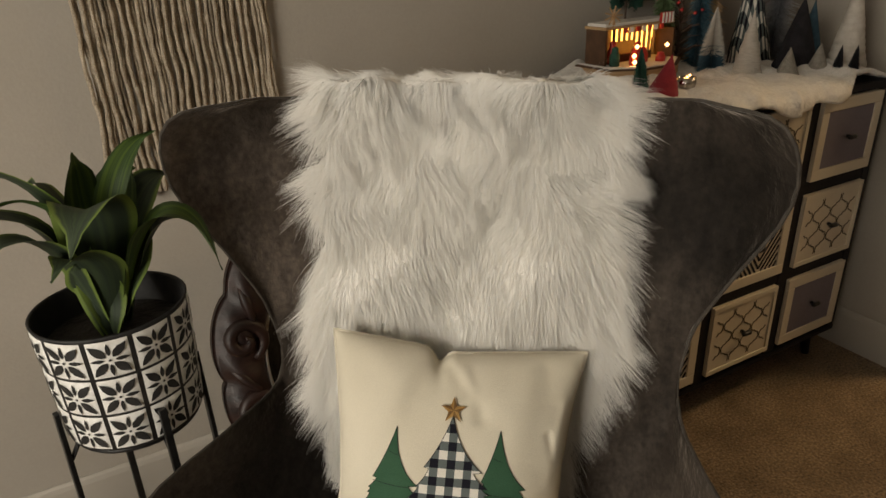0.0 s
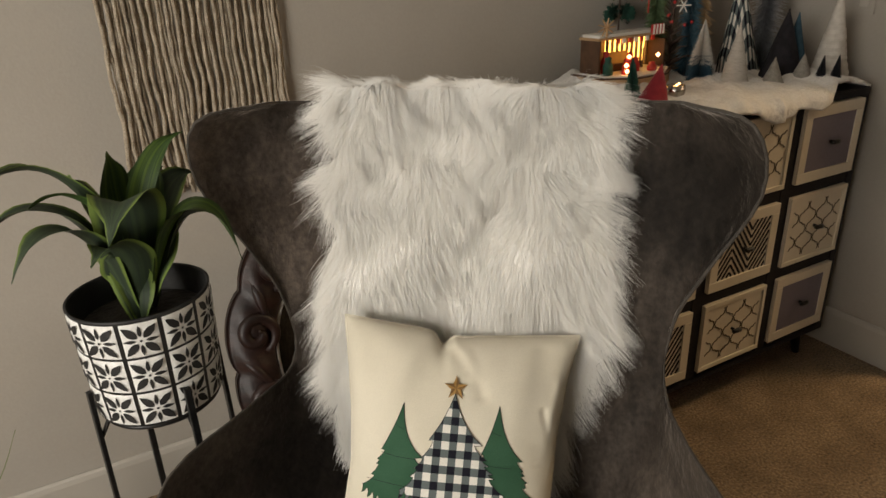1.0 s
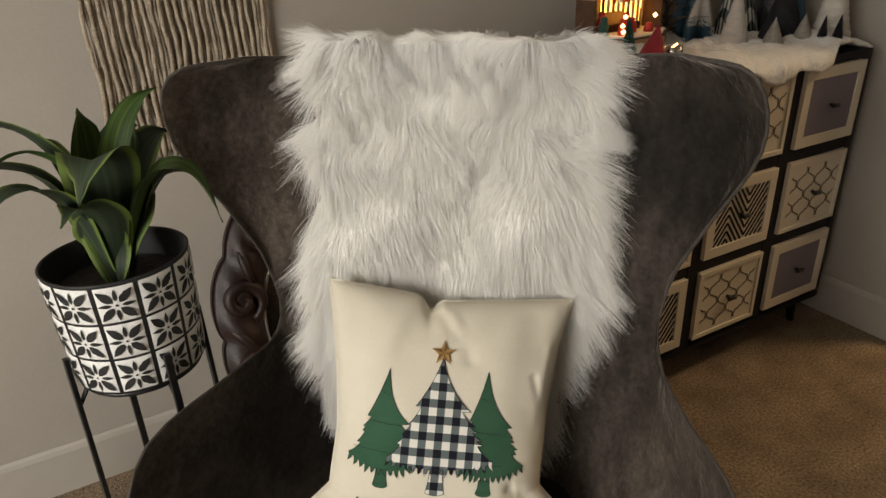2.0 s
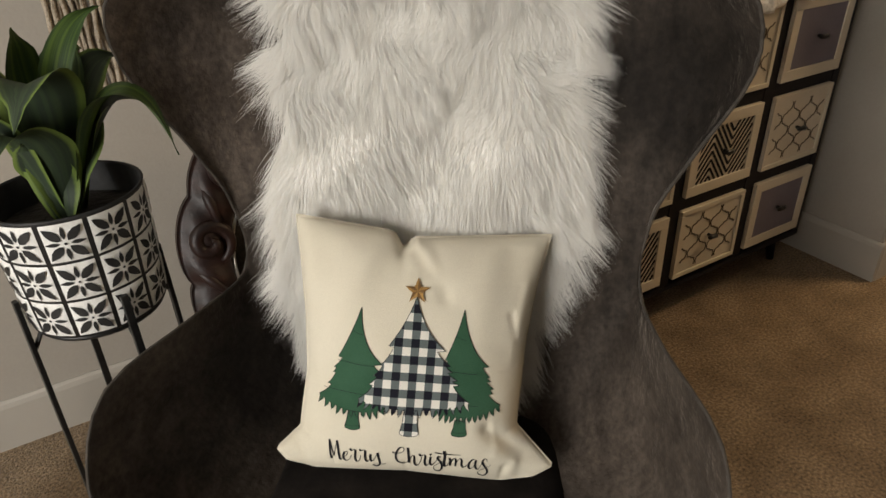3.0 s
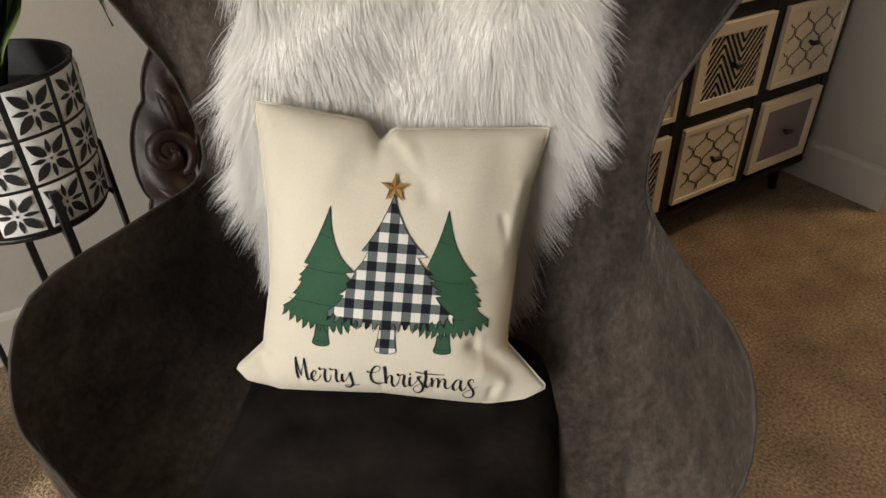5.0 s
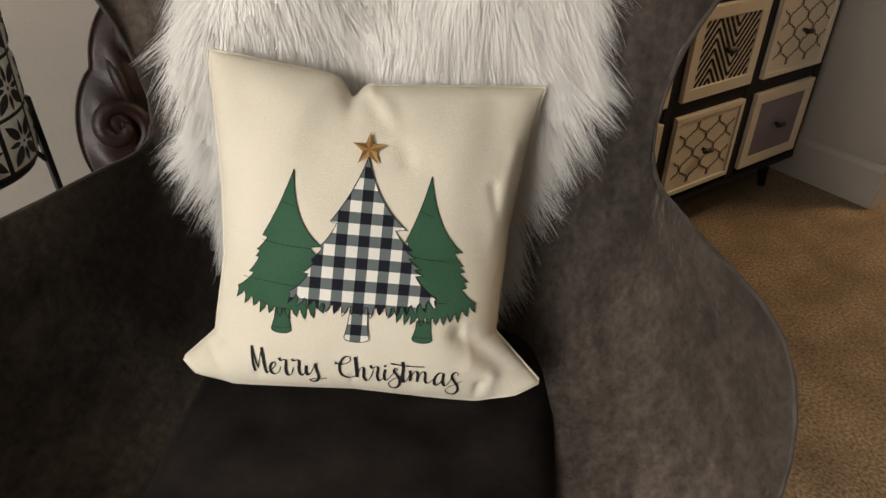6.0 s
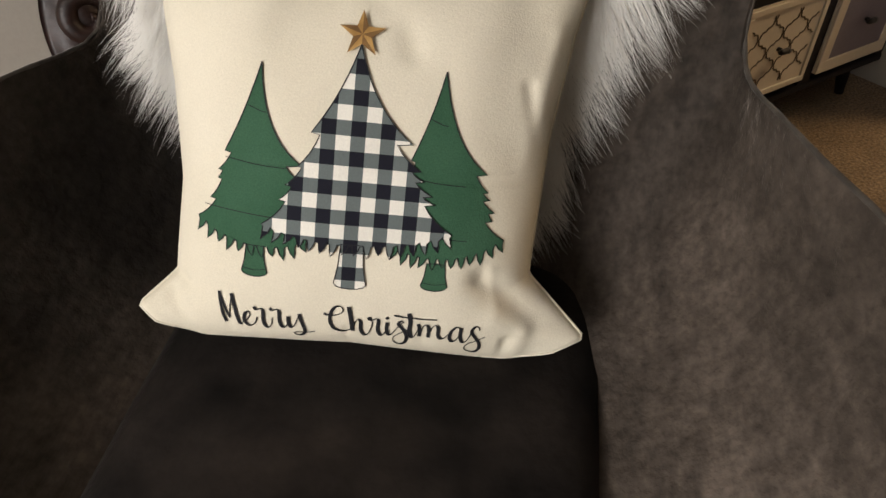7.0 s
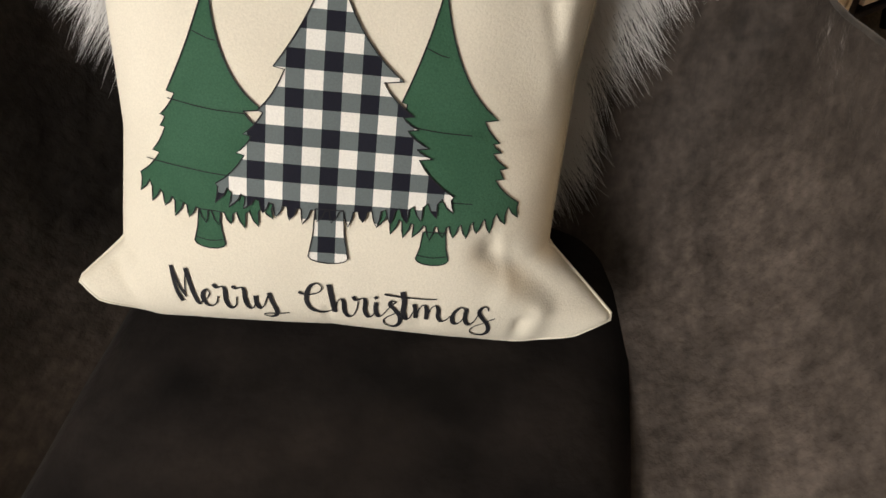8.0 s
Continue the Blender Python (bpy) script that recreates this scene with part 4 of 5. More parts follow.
letter((1045, 279), (1062, 231), (1082, 213), (1094, 230), (1092, 264), (1103, 286), (1122, 281), (1141, 260))
letter((1200, 228), (1180, 223), (1155, 248), (1148, 284), (1164, 301), (1190, 277), (1205, 230))
letter((1205, 228), (1199, 270), (1206, 300), (1221, 305), (1241, 281), (1258, 244))
letter((1293, 242), (1290, 226), (1273, 224), (1256, 246), (1270, 277), (1291, 310), (1293, 346), (1270, 368), (1235, 361), (1220, 340), (1237, 317), (1276, 300), (1322, 278))


# ---------------------------------------------------------------- drawer cabinet
CX1, CY0, CY1, CTOP, CBOT = 2.496, 1.336, 1.872, 1.012, 0.120
PITCH, DW, DH = 0.348, 0.297, 0.243
CX0 = CX1 - 3 * PITCH - 0.016
cab = thing("drawer_cabinet", pose(0, 0, 0), "black wooden cabinet with nine cream patterned drawers on tapered legs", "cabinet")
part("top_panel", box(CX0, CY0, CTOP - 0.026, CX1, CY1, CTOP, 0.003), M_BLACKWOOD, cab)
part("bottom_panel", box(CX0, CY0, CBOT, CX1, CY1, CBOT + 0.022, 0.003), M_BLACKWOOD, cab)
part("back_panel", box(CX0 + 0.02, CY1 - 0.012, CBOT + 0.022, CX1 - 0.02, CY1 - 0.002, CTOP - 0.026), M_BLACKWOOD, cab)
for k, x in enumerate((CX0 + 0.018, 1.968 - PITCH / 2, 1.968 + PITCH / 2, CX1 - 0.018)):
    hw = 0.018 if k in (0, 3) else 0.0255
    part("upright", box(x - hw, CY0 + 0.002, CBOT + 0.022, x + hw, CY1 - 0.012, CTOP - 0.026, 0.002), M_BLACKWOOD, cab)
for z in (0.4295, 0.7175):
    part("shelf_rail", box(CX0 + 0.036, CY0 + 0.004, z - 0.0225, CX1 - 0.036, CY1 - 0.012, z + 0.0225, 0.002), M_BLACKWOOD, cab)
for x in (CX0 + 0.06, CX1 - 0.05):
    for y, dy in ((CY0 + 0.07, -0.012), (CY1 - 0.07, 0.012)):
        dx = 0.012 if x > 2 else -0.012
        part("leg", tube([(x, y, CBOT + 0.001), (x + dx * 0.5, y + dy * 0.5, 0.06), (x + dx, y + dy, 0.0)], 0.022, 14, taper=[1.0, 0.8, 0.58]), M_BLACKWOOD, cab, smooth=True)


def flat_lines(lines, width, depth, y):
    """Raised painted lines in the plane of a drawer front: x to the right, z up."""
    bm = bmesh.new()
    for ln_i in lines:
        pts = [Vector((p[0], p[1])) for p in ln_i]
        prev_ = None
        for i, p in enumerate(pts):
            d = (pts[min(i + 1, len(pts) - 1)] - pts[max(i - 1, 0)]).normalized()
            n = Vector((-d.y, d.x)) * width / 2
            cur_ = [bm.verts.new((p.x + s * n.x, yy, p.y + s * n.y)) for yy, s in ((y, -1), (y - depth, -1), (y - depth, 1), (y, 1))]
            if prev_:
                for q in range(3):
                    bm.faces.new((prev_[q], prev_[q + 1], cur_[q + 1], cur_[q]))
            prev_ = cur_
    bmesh.ops.recalc_face_normals(bm, faces=bm.faces[:])
    return bm


def clip_seg(a, b, w, h):
    """The piece of a line inside a box of half sizes w, h, or None."""
    t0, t1 = 0.0, 1.0
    dx, dy = b[0] - a[0], b[1] - a[1]
    for p, q in ((-dx, a[0] + w), (dx, w - a[0]), (-dy, a[1] + h), (dy, h - a[1])):
        if abs(p) < 1e-9:
            if q < 0:
                return None
            continue
        r = q / p
        if p < 0:
            t0 = max(t0, r)
        else:
            t1 = min(t1, r)
    if t0 >= t1:
        return None
    return [(a[0] + dx * t0, a[1] + dy * t0), (a[0] + dx * t1, a[1] + dy * t1)]


def quatrefoil_lines(w, h):
    """Moroccan lattice: ogee cells with small shoulders, cut at the panel's edge."""
    out_ = []
    cell_x, cell_z = 0.090, 0.084
    shape = [(0.0, 0.5), (0.045, 0.45), (0.055, 0.38), (0.095, 0.32), (0.16, 0.295), (0.22, 0.30), (0.25, 0.25), (0.28, 0.20), (0.34, 0.205), (0.405, 0.18), (0.445, 0.12), (0.455, 0.05), (0.5, 0.0)]
    for i in range(-3, 4):
        for j in range(-3, 4):
            if i % 2 or j % 2:
                continue
            cx, cz = i * cell_x / 2, j * cell_z / 2
            for sx_, sz_ in ((1, 1), (1, -1), (-1, 1), (-1, -1)):
                pts = [(cx + sx_ * x * cell_x, cz + sz_ * z * cell_z) for x, z in shape]
                run = [p for p in pts if abs(p[0]) <= w and abs(p[1]) <= h]
                if len(run) > 2:
                    out_.append(run)
    return out_


def chevron_lines(w, h, flip):
    """Black hand-painted bands in a zigzag with two turns."""
    out_ = []
    pitch, steep = 0.0265, 1.35
    turns = [(-0.16, 0.0), (-0.055, 0.105 * steep), (0.028, 0.022 * steep), (0.16, 0.154 * steep)]
    for k in range(-20, 16):
        line = [(x, z + k * pitch) for x, z in turns]
        for p, q in zip(line, line[1:]):
            seg_ = clip_seg(p, q, w, h)
            if seg_ and math.dist(*seg_) > 0.006:
                out_.append([(x * flip, z) for x, z in seg_])
    return out_


PATTERN = [["lilac", "lattice", "chevron"], ["lattice", "chevron", "lattice"], ["lilac", "lattice", "chevron"]]
for r in range(3):
    for c in range(3):
        xm, zm = 2.316 - c * PITCH, 0.8605 - r * 0.2878
        kind_ = PATTERN[r][c]
        lab = {"lilac": "cream drawer with a grey-lilac centre panel", "lattice": "cream drawer with a gold lattice", "chevron": "cream drawer with black slanting stripes"}[kind_]
        dr = part("drawer", box(xm - DW / 2 + 0.002, CY0 - 0.004, zm - DH / 2, xm + DW / 2 - 0.002, CY0 + 0.30, zm + DH / 2, 0.003), M_CREAM, cab, lab)
        y = CY0 - 0.004
        # a raised border round the front
        bw, hw, hh = 0.034 if kind_ != "lattice" else 0.016, DW / 2 - 0.002, DH / 2
        for bx0, bz0, bx1, bz1 in ((-hw, hh - bw, hw, hh), (-hw, -hh, hw, -hh + bw), (-hw, -hh + bw, -hw + bw, hh - bw), (hw - bw, -hh + bw, hw, hh - bw)):
            part("drawer_border", box(xm + bx0, y - 0.005, zm + bz0, xm + bx1, y + 0.001, zm + bz1, 0.0015, 1), M_CREAM, dr)
        iw, ih = hw - bw - 0.001, hh - bw - 0.001
        if kind_ == "lilac":
            part("centre_panel", box(xm - iw, y - 0.0015, zm - ih, xm + iw, y + 0.002, zm + ih), M_LILAC, dr, "grey-lilac painted panel")
        elif kind_ == "lattice":
            b = flat_lines(quatrefoil_lines(iw - 0.008, ih - 0.006), 0.0034, 0.0012, 0.0)
            b.transform(Matrix.Translation((xm, y - 0.0004, zm)))
            part("lattice", b, M_OLIVE, dr, "thin gold lattice lines")
        else:
            b = flat_lines(chevron_lines(iw, ih, 1), 0.0076, 0.0012, 0.0)
            b.transform(Matrix.Translation((xm, y - 0.0004, zm)))
            part("stripes", b, M_INK, dr, "black painted stripes")
        kb = tube([(xm, y + 0.001, zm), (xm, y - 0.012, zm)], 0.0055, 10)
        part("knob", kb, M_KNOB, dr, "black knob", smooth=True)
        part("knob_head", tube([(xm - 0.016, y - 0.018, zm + 0.0015), (xm - 0.008, y - 0.019, zm), (xm + 0.008, y - 0.019, zm), (xm + 0.016, y - 0.018, zm - 0.0015)], 0.0075, 10, taper=[0.8, 1.0, 1.0, 1.15]), M_KNOB, dr, smooth=True)

# ---------------------------------------------------------------- cotton snow on the cabinet
NX, NY = 120, 64
sv = []
for i in range(NY):
    for j in range(NX):
        fx, fy = j / (NX - 1), i / (NY - 1)
        x = CX0 + 0.10 + (CX1 + 0.012 - CX0 - 0.10) * fx
        hang = 0.012 + 0.075 * max(0.0, noise.noise(Vector((x * 6.2, 3.1, 0))) + 0.30) * max(0.0, min(1.0, (2.30 - x) / 0.10)) - 0.035 * max(0.0, min(1.0, (x - 2.24) / 0.08))
        along = -hang + fy * (CY1 - CY0 + hang)      # from the hanging front edge to the wall
        if along < 0:
            y, z = CY0 - 0.014 - 0.012 * math.sin(min(1, -along / 0.03) * 1.57), CTOP + along * 0.9 + 0.012
        else:
            y, z = CY0 - 0.014 + along, CTOP + 0.012 * min(1, along / 0.03) + 0.012
        p = Vector((x * 7, y * 7, z * 3))
        bumpy = 0.030 * max(0, noise.noise(p) + 0.2) + 0.016 * noise.noise(p * 2.6) + 0.006 * noise.noise(p * 6)
        z += bumpy if along > 0 else bumpy * 0.25
        y -= abs(bumpy) * (0.8 if along < 0.02 else 0)
        edge = min(1.0, min(fx, 1 - fx) * 18)
        if along > 0:
            z = CTOP + 0.004 + (z - CTOP - 0.004) * edge
        z += 0.05 * max(0, 1 - abs(x - 1.70) / 0.16) * max(0, fy - 0.55) * 2
        sv.append((x, y, z))
snow = raw_part("snow_blanket", sv, grid_faces(NY, NX), M_SNOW)
tagged(snow, "fluffy white cotton snow blanket draped on the cabinet top", "snow blanket")
sol = snow.modifiers.new("thickness", "SOLIDIFY")
sol.thickness, sol.offset = 0.010, -1.0
ST = CTOP + 0.024                       # where things stand on the snow


# ---------------------------------------------------------------- Christmas decorations
def bristle_body(height, radius, rows_, per, seed, droop=0.25, thin=0.0016, tip_r=0.06, wobble=0.12):
    """Needles round a stem, as on a bottle-brush tree, in one mesh."""
    g = random.Random(seed)
    bm = bmesh.new()
    for i in range(rows_):
        t = i / (rows_ - 1)
        z = height * (0.06 + 0.94 * t)
        r = radius * ((1 - t) ** 0.9 * (1 - tip_r) + tip_r)
        for k in range(per):
            a = g.uniform(0, 2 * math.pi)
            rr = r * g.uniform(1 - wobble * 2, 1 + wobble)
            d = Vector((math.cos(a), math.sin(a), 0))
            p = Vector((0, 0, z + g.uniform(-0.5, 0.5) * height / rows_))
            q = p + d * rr + Vector((0, 0, -droop * rr + g.uniform(-0.1, 0.1) * rr))
            s = d.cross(Vector((0, 0, 1))) * thin
            u = Vector((0, 0, thin))
            v = [bm.verts.new(p - s), bm.verts.new(p + s), bm.verts.new(p + u * 2), bm.verts.new(q)]
            bm.faces.new((v[0], v[1], v[3]))
            bm.faces.new((v[1], v[2], v[3]))
            bm.faces.new((v[2], v[0], v[3]))
    return bm


def brush_tree(x, y, z, h, r, mat, label, seed, lean=0, low=None, group=""):
    t = thing("bottle_brush_tree", pose(x, y, z - 0.012, 0, lean, seed * 40), label, "Christmas tree", group)
    part("stem", tube([(0, 0, 0), (0, 0, h * 0.98)], 0.0025, 6), M_STAND, t)
    part("foot", lathe([(0.012, 0.0), (0.013, 0.006), (0.006, 0.010), (0.004, 0.02)], 16), M_PLY, t, smooth=True)
    if low:
        part("lower_needles", bristle_body(h * 0.48, r * 1.05, 26, 70, seed, 0.15, tip_r=0.6), low, t, "blue lower needles")
        b = bristle_body(h * 0.66, r * 0.85, 34, 70, seed + 1, 0.2)
        b.transform(Matrix.Translation((0, 0, h * 0.34)))
        part("upper_needles", b, mat, t)
    else:
        part("needles", bristle_body(h, r, 46, 60, seed, 0.25), mat, t)
    return t


def cone_tree(x, y, z, h, r, mat, label, seed, lean_x=0, lean_y=0, tiers=0, group="", n=28):
    """A soft cone of cloth or paper, with rings where it is tiered."""
    t = thing("cone_tree", pose(x, y, z - 0.012, lean_x, lean_y, seed * 37), label, "Christmas tree", group)
    prof = [(r * 0.92, 0.0), (r, 0.008)]
    k = 26
    for i in range(1, k):
        f = i / k
        rr = r * (1 - f) ** 0.95
        if tiers:
            rr *= 1 + 0.11 * (1 - ((f * tiers) % 1.0)) - 0.05
        prof.append((max(rr, 0.003), 0.008 + (h - 0.008) * f))
    prof.append((0.002, h))
    b = lathe(prof, n)
    for v in b.verts:
        q = Vector((v.co.x, v.co.y, v.co.z)) * 22 + Vector((seed, 0, 0))
        e = noise.noise(q) * 0.10 * max(0.2, 1 - v.co.z / h)
        v.co.x *= 1 + e
        v.co.y *= 1 + e
    part("body", b, mat, t, smooth=not tiers)
    return t


M_BRUSH_GREEN = material("green_bristle", (0.012, 0.055, 0.038), 0.8, vary=(0.03, 0.11, 0.075), scale=80)
M_BRUSH_WHITE = material("white_bristle", (0.50, 0.47, 0.42), 0.85, vary=(0.62, 0.59, 0.53), scale=60)
M_BRUSH_BLUE = material("blue_bristle", (0.02, 0.055, 0.085), 0.8, vary=(0.04, 0.10, 0.14), scale=70)
M_BRUSH_BLACK = material("black_bristle", (0.010, 0.010, 0.013), 0.8, vary=(0.02, 0.02, 0.025), scale=70)
M_YARN_WHITE = material("white_yarn", (0.60, 0.56, 0.50), 0.9, vary=(0.70, 0.66, 0.60), scale=40, fine=0.1, fine_scale=300, bump=0.8, bump_scale=160, stretch=(1, 1, 5))
M_FELT_BLACK = material("black_felt", (0.006, 0.005, 0.007), 0.95, vary=(0.018, 0.016, 0.02), scale=40, bump=0.3, bump_scale=200)
M_GREY_FELT = material("grey_glitter", (0.25, 0.23, 0.20), 0.7, vary=(0.36, 0.335, 0.29), scale=70, fine=0.25, fine_scale=500, bump=0.5, bump_scale=300)
M_TINSEL = material("silver_tinsel", (0.42, 0.43, 0.45), 0.3, metal=0.9, vary=(0.65, 0.66, 0.68), scale=120)
M_TINSEL_BLUE = material("blue_tinsel", (0.05, 0.12, 0.17), 0.35, metal=0.7, vary=(0.16, 0.28, 0.34), scale=120)
M_GOLDFUR = material("tan_raffia", (0.30, 0.185, 0.085), 0.85, vary=(0.42, 0.275, 0.14), scale=40)
M_TWIG = material("brown_twig", (0.06, 0.038, 0.026), 0.85, vary=(0.11, 0.07, 0.05), scale=60)
M_GARLAND = material("green_garland", (0.05, 0.085, 0.03), 0.75, vary=(0.11, 0.16, 0.07), scale=70)
M_WIRE_WHITE = material("white_wire", (0.52, 0.48, 0.42), 0.7, vary=(0.62, 0.58, 0.52), scale=60)
M_MERCURY = material("mercury_glass", (0.6, 0.57, 0.52), 0.12, metal=1.0, vary=(0.25, 0.22, 0.2), scale=40, bump=0.3, bump_scale=70)

G = "Christmas trees on the snow"
brush_tree(1.693, 1.581, ST, 0.128, 0.034, M_BRUSH_GREEN, "small dark green bottle-brush tree", 2, lean=4, group=G)
cone_tree(1.712, 1.515, ST, 0.118, 0.046, M_RED, "red felt cone tree leaning over", 0, lean_x=-4, lean_y=16, group=G)
brush_tree(2.055, 1.650, ST, 0.205, 0.050, M_BRUSH_WHITE, "white bottle-brush tree with a blue lower half", 4, low=M_BRUSH_BLUE, group=G)
cone_tree(2.112, 1.561, ST, 0.200, 0.046, M_YARN_WHITE, "tiered white yarn cone tree", 5, tiers=5, group=G)
cone_tree(2.190, 1.479, ST, 0.095, 0.036, M_GREY_FELT, "small grey glittered cone tree", 6, lean_y=3, group=G)
cone_tree(2.315, 1.465, ST, 0.097, 0.036, M_GREY_FELT, "small grey glittered cone tree", 7, group=G)
brush_tree(2.335, 1.416, ST, 0.090, 0.023, M_BRUSH_BLACK, "small black bottle-brush tree", 8, lean=3, group=G)
brush_tree(2.371, 1.388, ST, 0.090, 0.024, M_BRUSH_BLACK, "small black bottle-brush tree", 9, lean=4, group=G)
cone_tree(2.340, 1.560, ST, 0.226, 0.070, M_FELT_BLACK, "tall black felt cone tree", 10, group=G)
cone_tree(2.410, 1.570, ST, 0.210, 0.052, M_BRUSH_BLUE, "dark slate cone tree", 11, group=G)
cone_tree(2.300, 1.700, ST, 0.36, 0.075, M_CHECK_SMALL, "black and white checked cone tree leaning back", 12, lean_y=5, group=G)
cone_tree(2.440, 1.455, ST, 0.29, 0.058, M_WIRE_WHITE, "white wound-paper cone tree", 13, tiers=13, group=G)


def tuft_tree(x, y, z, h, r, mat, label, seed, droop, thin, tip_r=0.1):
    t = thing("tinsel_tree", pose(x, y, z - 0.012, 0, 0, seed * 29), label, "Christmas tree", G)
    part("stem", tube([(0, 0, 0), (0, 0, h)], 0.004, 6), M_TWIG, t)
    part("foliage", bristle_body(h, r, 40, 46, seed, droop, thin, tip_r, 0.3), mat, t)
    return t


tuft_tree(2.17, 1.79, ST, 0.40, 0.075, M_GOLDFUR, "fluffy tan raffia Christmas tree", 21, 0.5, 0.003, 0.45)
tuft_tree(2.43, 1.71, ST, 0.42, 0.075, M_TINSEL, "shiny silver tinsel tree", 22, 0.3, 0.003, 0.5)
bt = tuft_tree(2.11, 1.76, ST, 0.38, 0.050, M_TINSEL_BLUE, "pale blue tinsel tree with white snowflakes", 23, 0.3, 0.003, 0.5)
for k, (dx, dz) in enumerate(((0.01, 0.30), (-0.05, 0.25), (0.03, 0.34))):
    b = bmesh.new()
    for q in range(3):
        a = q * math.pi / 3
        d = Vector((math.cos(a), 0, math.sin(a))) * 0.024
        c0 = Vector((dx, -0.07, dz))
        tube([c0 - d, c0 + d], 0.002, 5, bm=b)
    b.transform(pose(0, 0, 0, 0, 0, -23 * 29 - 30))
    part("snowflake", b, M_WHITEPAINT, bt, "white snowflake")
tw = thing("twig_tree", pose(2.055, 1.79, ST - 0.012), "brown twig tree with red berries", "Christmas tree", G)
g_ = random.Random(5)
b = tube([(0, 0, 0), (0.005, 0, 0.2), (0, 0, 0.42)], 0.006, 6, taper=[1, 0.7, 0.4])
for k in range(46):
    z = g_.uniform(0.05, 0.40)
    a = g_.uniform(0, 6.28)
    L = 0.10 * (1 - z / 0.55)
    tube([(0, 0, z), (math.cos(a) * L * 0.6, math.sin(a) * L * 0.6, z + 0.03), (math.cos(a) * L, math.sin(a) * L, z + 0.035)], 0.003, 5, bm=b, taper=[1, 0.7, 0.4])
part("foliage", b, M_TWIG, tw)
for k in range(12):
    z, a = g_.uniform(0.15, 0.4), g_.uniform(3.6, 5.6)
    L = 0.09 * (1 - z / 0.55)
    part("berry", lathe([(0.0001, -0.006), (0.005, -0.003), (0.006, 0), (0.005, 0.003), (0.0001, 0.006)], 8, Matrix.Translation((math.cos(a) * L, math.sin(a) * L, z + 0.03))), M_REDPAINT, tw, smooth=True)
gt = tuft_tree(2.01, 1.82, ST, 0.40, 0.045, M_GARLAND, "slim green garland tree with candy canes", 25, 0.2, 0.004, 0.6)
for k, (dx, dz) in enumerate(((-0.05, 0.27), (0.03, 0.32), (-0.03, 0.36))):
    hook = [(dx, -0.06, dz - 0.04), (dx, -0.06, dz)] + [(dx - 0.012 + 0.012 * math.cos(a), -0.06, dz + 0.012 * math.sin(a)) for a in (0.6, 1.3, 2.0, 2.8, 3.4)]
    b = tube(hook, 0.0025, 6)
    b.transform(pose(0, 0, 0, 0, 0, -25 * 29 - 25))
    part("candy_cane", b, M_REDPAINT, gt, "red candy cane", smooth=True)

# topiary of two leafy balls on a stick, behind the lit house
tp = thing("topiary_tree", pose(1.875, 1.852, ST - 0.012), "small green topiary tree on a stick", "Christmas tree", G)
part("stem", tube([(0, 0, 0), (0, 0, 0.40)], 0.0035, 6), M_TWIG, tp)
for z, r in ((0.235, 0.046), (0.325, 0.052), (0.40, 0.040)):
    g_ = random.Random(int(z * 1000))
    b = bmesh.new()
    for k in range(750):
        d = Vector((g_.gauss(0, 1), g_.gauss(0, 1), abs(g_.gauss(0, 0.8)) - 0.25)).normalized()
        p = Vector((0, 0, z - r * 0.3)) + d * r * g_.uniform(0.6, 1.0)
        s = d.orthogonal().normalized() * 0.005
        q = p + d * 0.012
        b.faces.new([b.verts.new(p - s), b.verts.new(p + s), b.verts.new(q)])
    part("foliage", b, M_BRUSH_GREEN if z < 0.24 else M_GARLAND, tp)

# silver glass votive and a pale stone-like snow mound
vt_ = thing("glass_votive", pose(1.815, 1.530, ST - 0.008), "silvery mottled glass candle holder", "candle holder")
part("cup", lathe([(0.020, 0.0), (0.026, 0.008), (0.030, 0.022), (0.028, 0.040), (0.025, 0.040), (0.026, 0.022), (0.018, 0.010), (0.001, 0.009)], 24), M_MERCURY, vt_, smooth=True)
for k in range(3):
    part("bulb", lathe([(0.0001, -0.004), (0.004, 0), (0.0001, 0.004)], 8, Matrix.Translation((0.010 * (k - 1), -0.004, 0.036 + 0.004 * k))), M_BULB, vt_, smooth=True)

# ---------------------------------------------------------------- lit village house
house = thing("lit_village_house", pose(1.815, 1.752, ST + 0.004, 0, 0, 4) @ Matrix.Diagonal((1.65, 1.45, 1.25, 1)), "laser-cut wooden Christmas village scene with glowing windows", "Christmas decoration")


def prism(points, z0, z1):
    b = bmesh.new()
    lo = [b.verts.new((x, y, z0)) for x, y in points]
    hi = [b.verts.new((x, y, z1)) for x, y in points]
    n = len(points)
    b.faces.new(lo[::-1])
    b.faces.new(hi)
    for i in range(n):
        b.faces.new((lo[i], lo[(i + 1) % n], hi[(i + 1) % n], hi[i]))
    bmesh.ops.recalc_face_normals(b, faces=b.faces[:])
    return b


plan = [(-0.085, 0.06), (-0.085, -0.035), (-0.035, -0.075), (0.045, -0.075), (0.105, -0.03), (0.105, 0.06)]
part("base", prism(plan, 0.0, 0.030), M_PLY, house)
part("base_top", prism([(x * 1.04, y * 1.04) for x, y in plan], 0.030, 0.034), M_PLYEDGE, house)
part("ground_snow", prism([(x * 0.97, y * 0.97) for x, y in plan], 0.0342, 0.0372), M_WHITEPAINT, house)
part("back_wall", box(-0.078, 0.040, 0.037, 0.098, 0.046, 0.125), M_PLYEDGE, house)
part("side_wall", box(-0.078, -0.01, 0.037, -0.073, 0.040, 0.118), M_PLYEDGE, house)
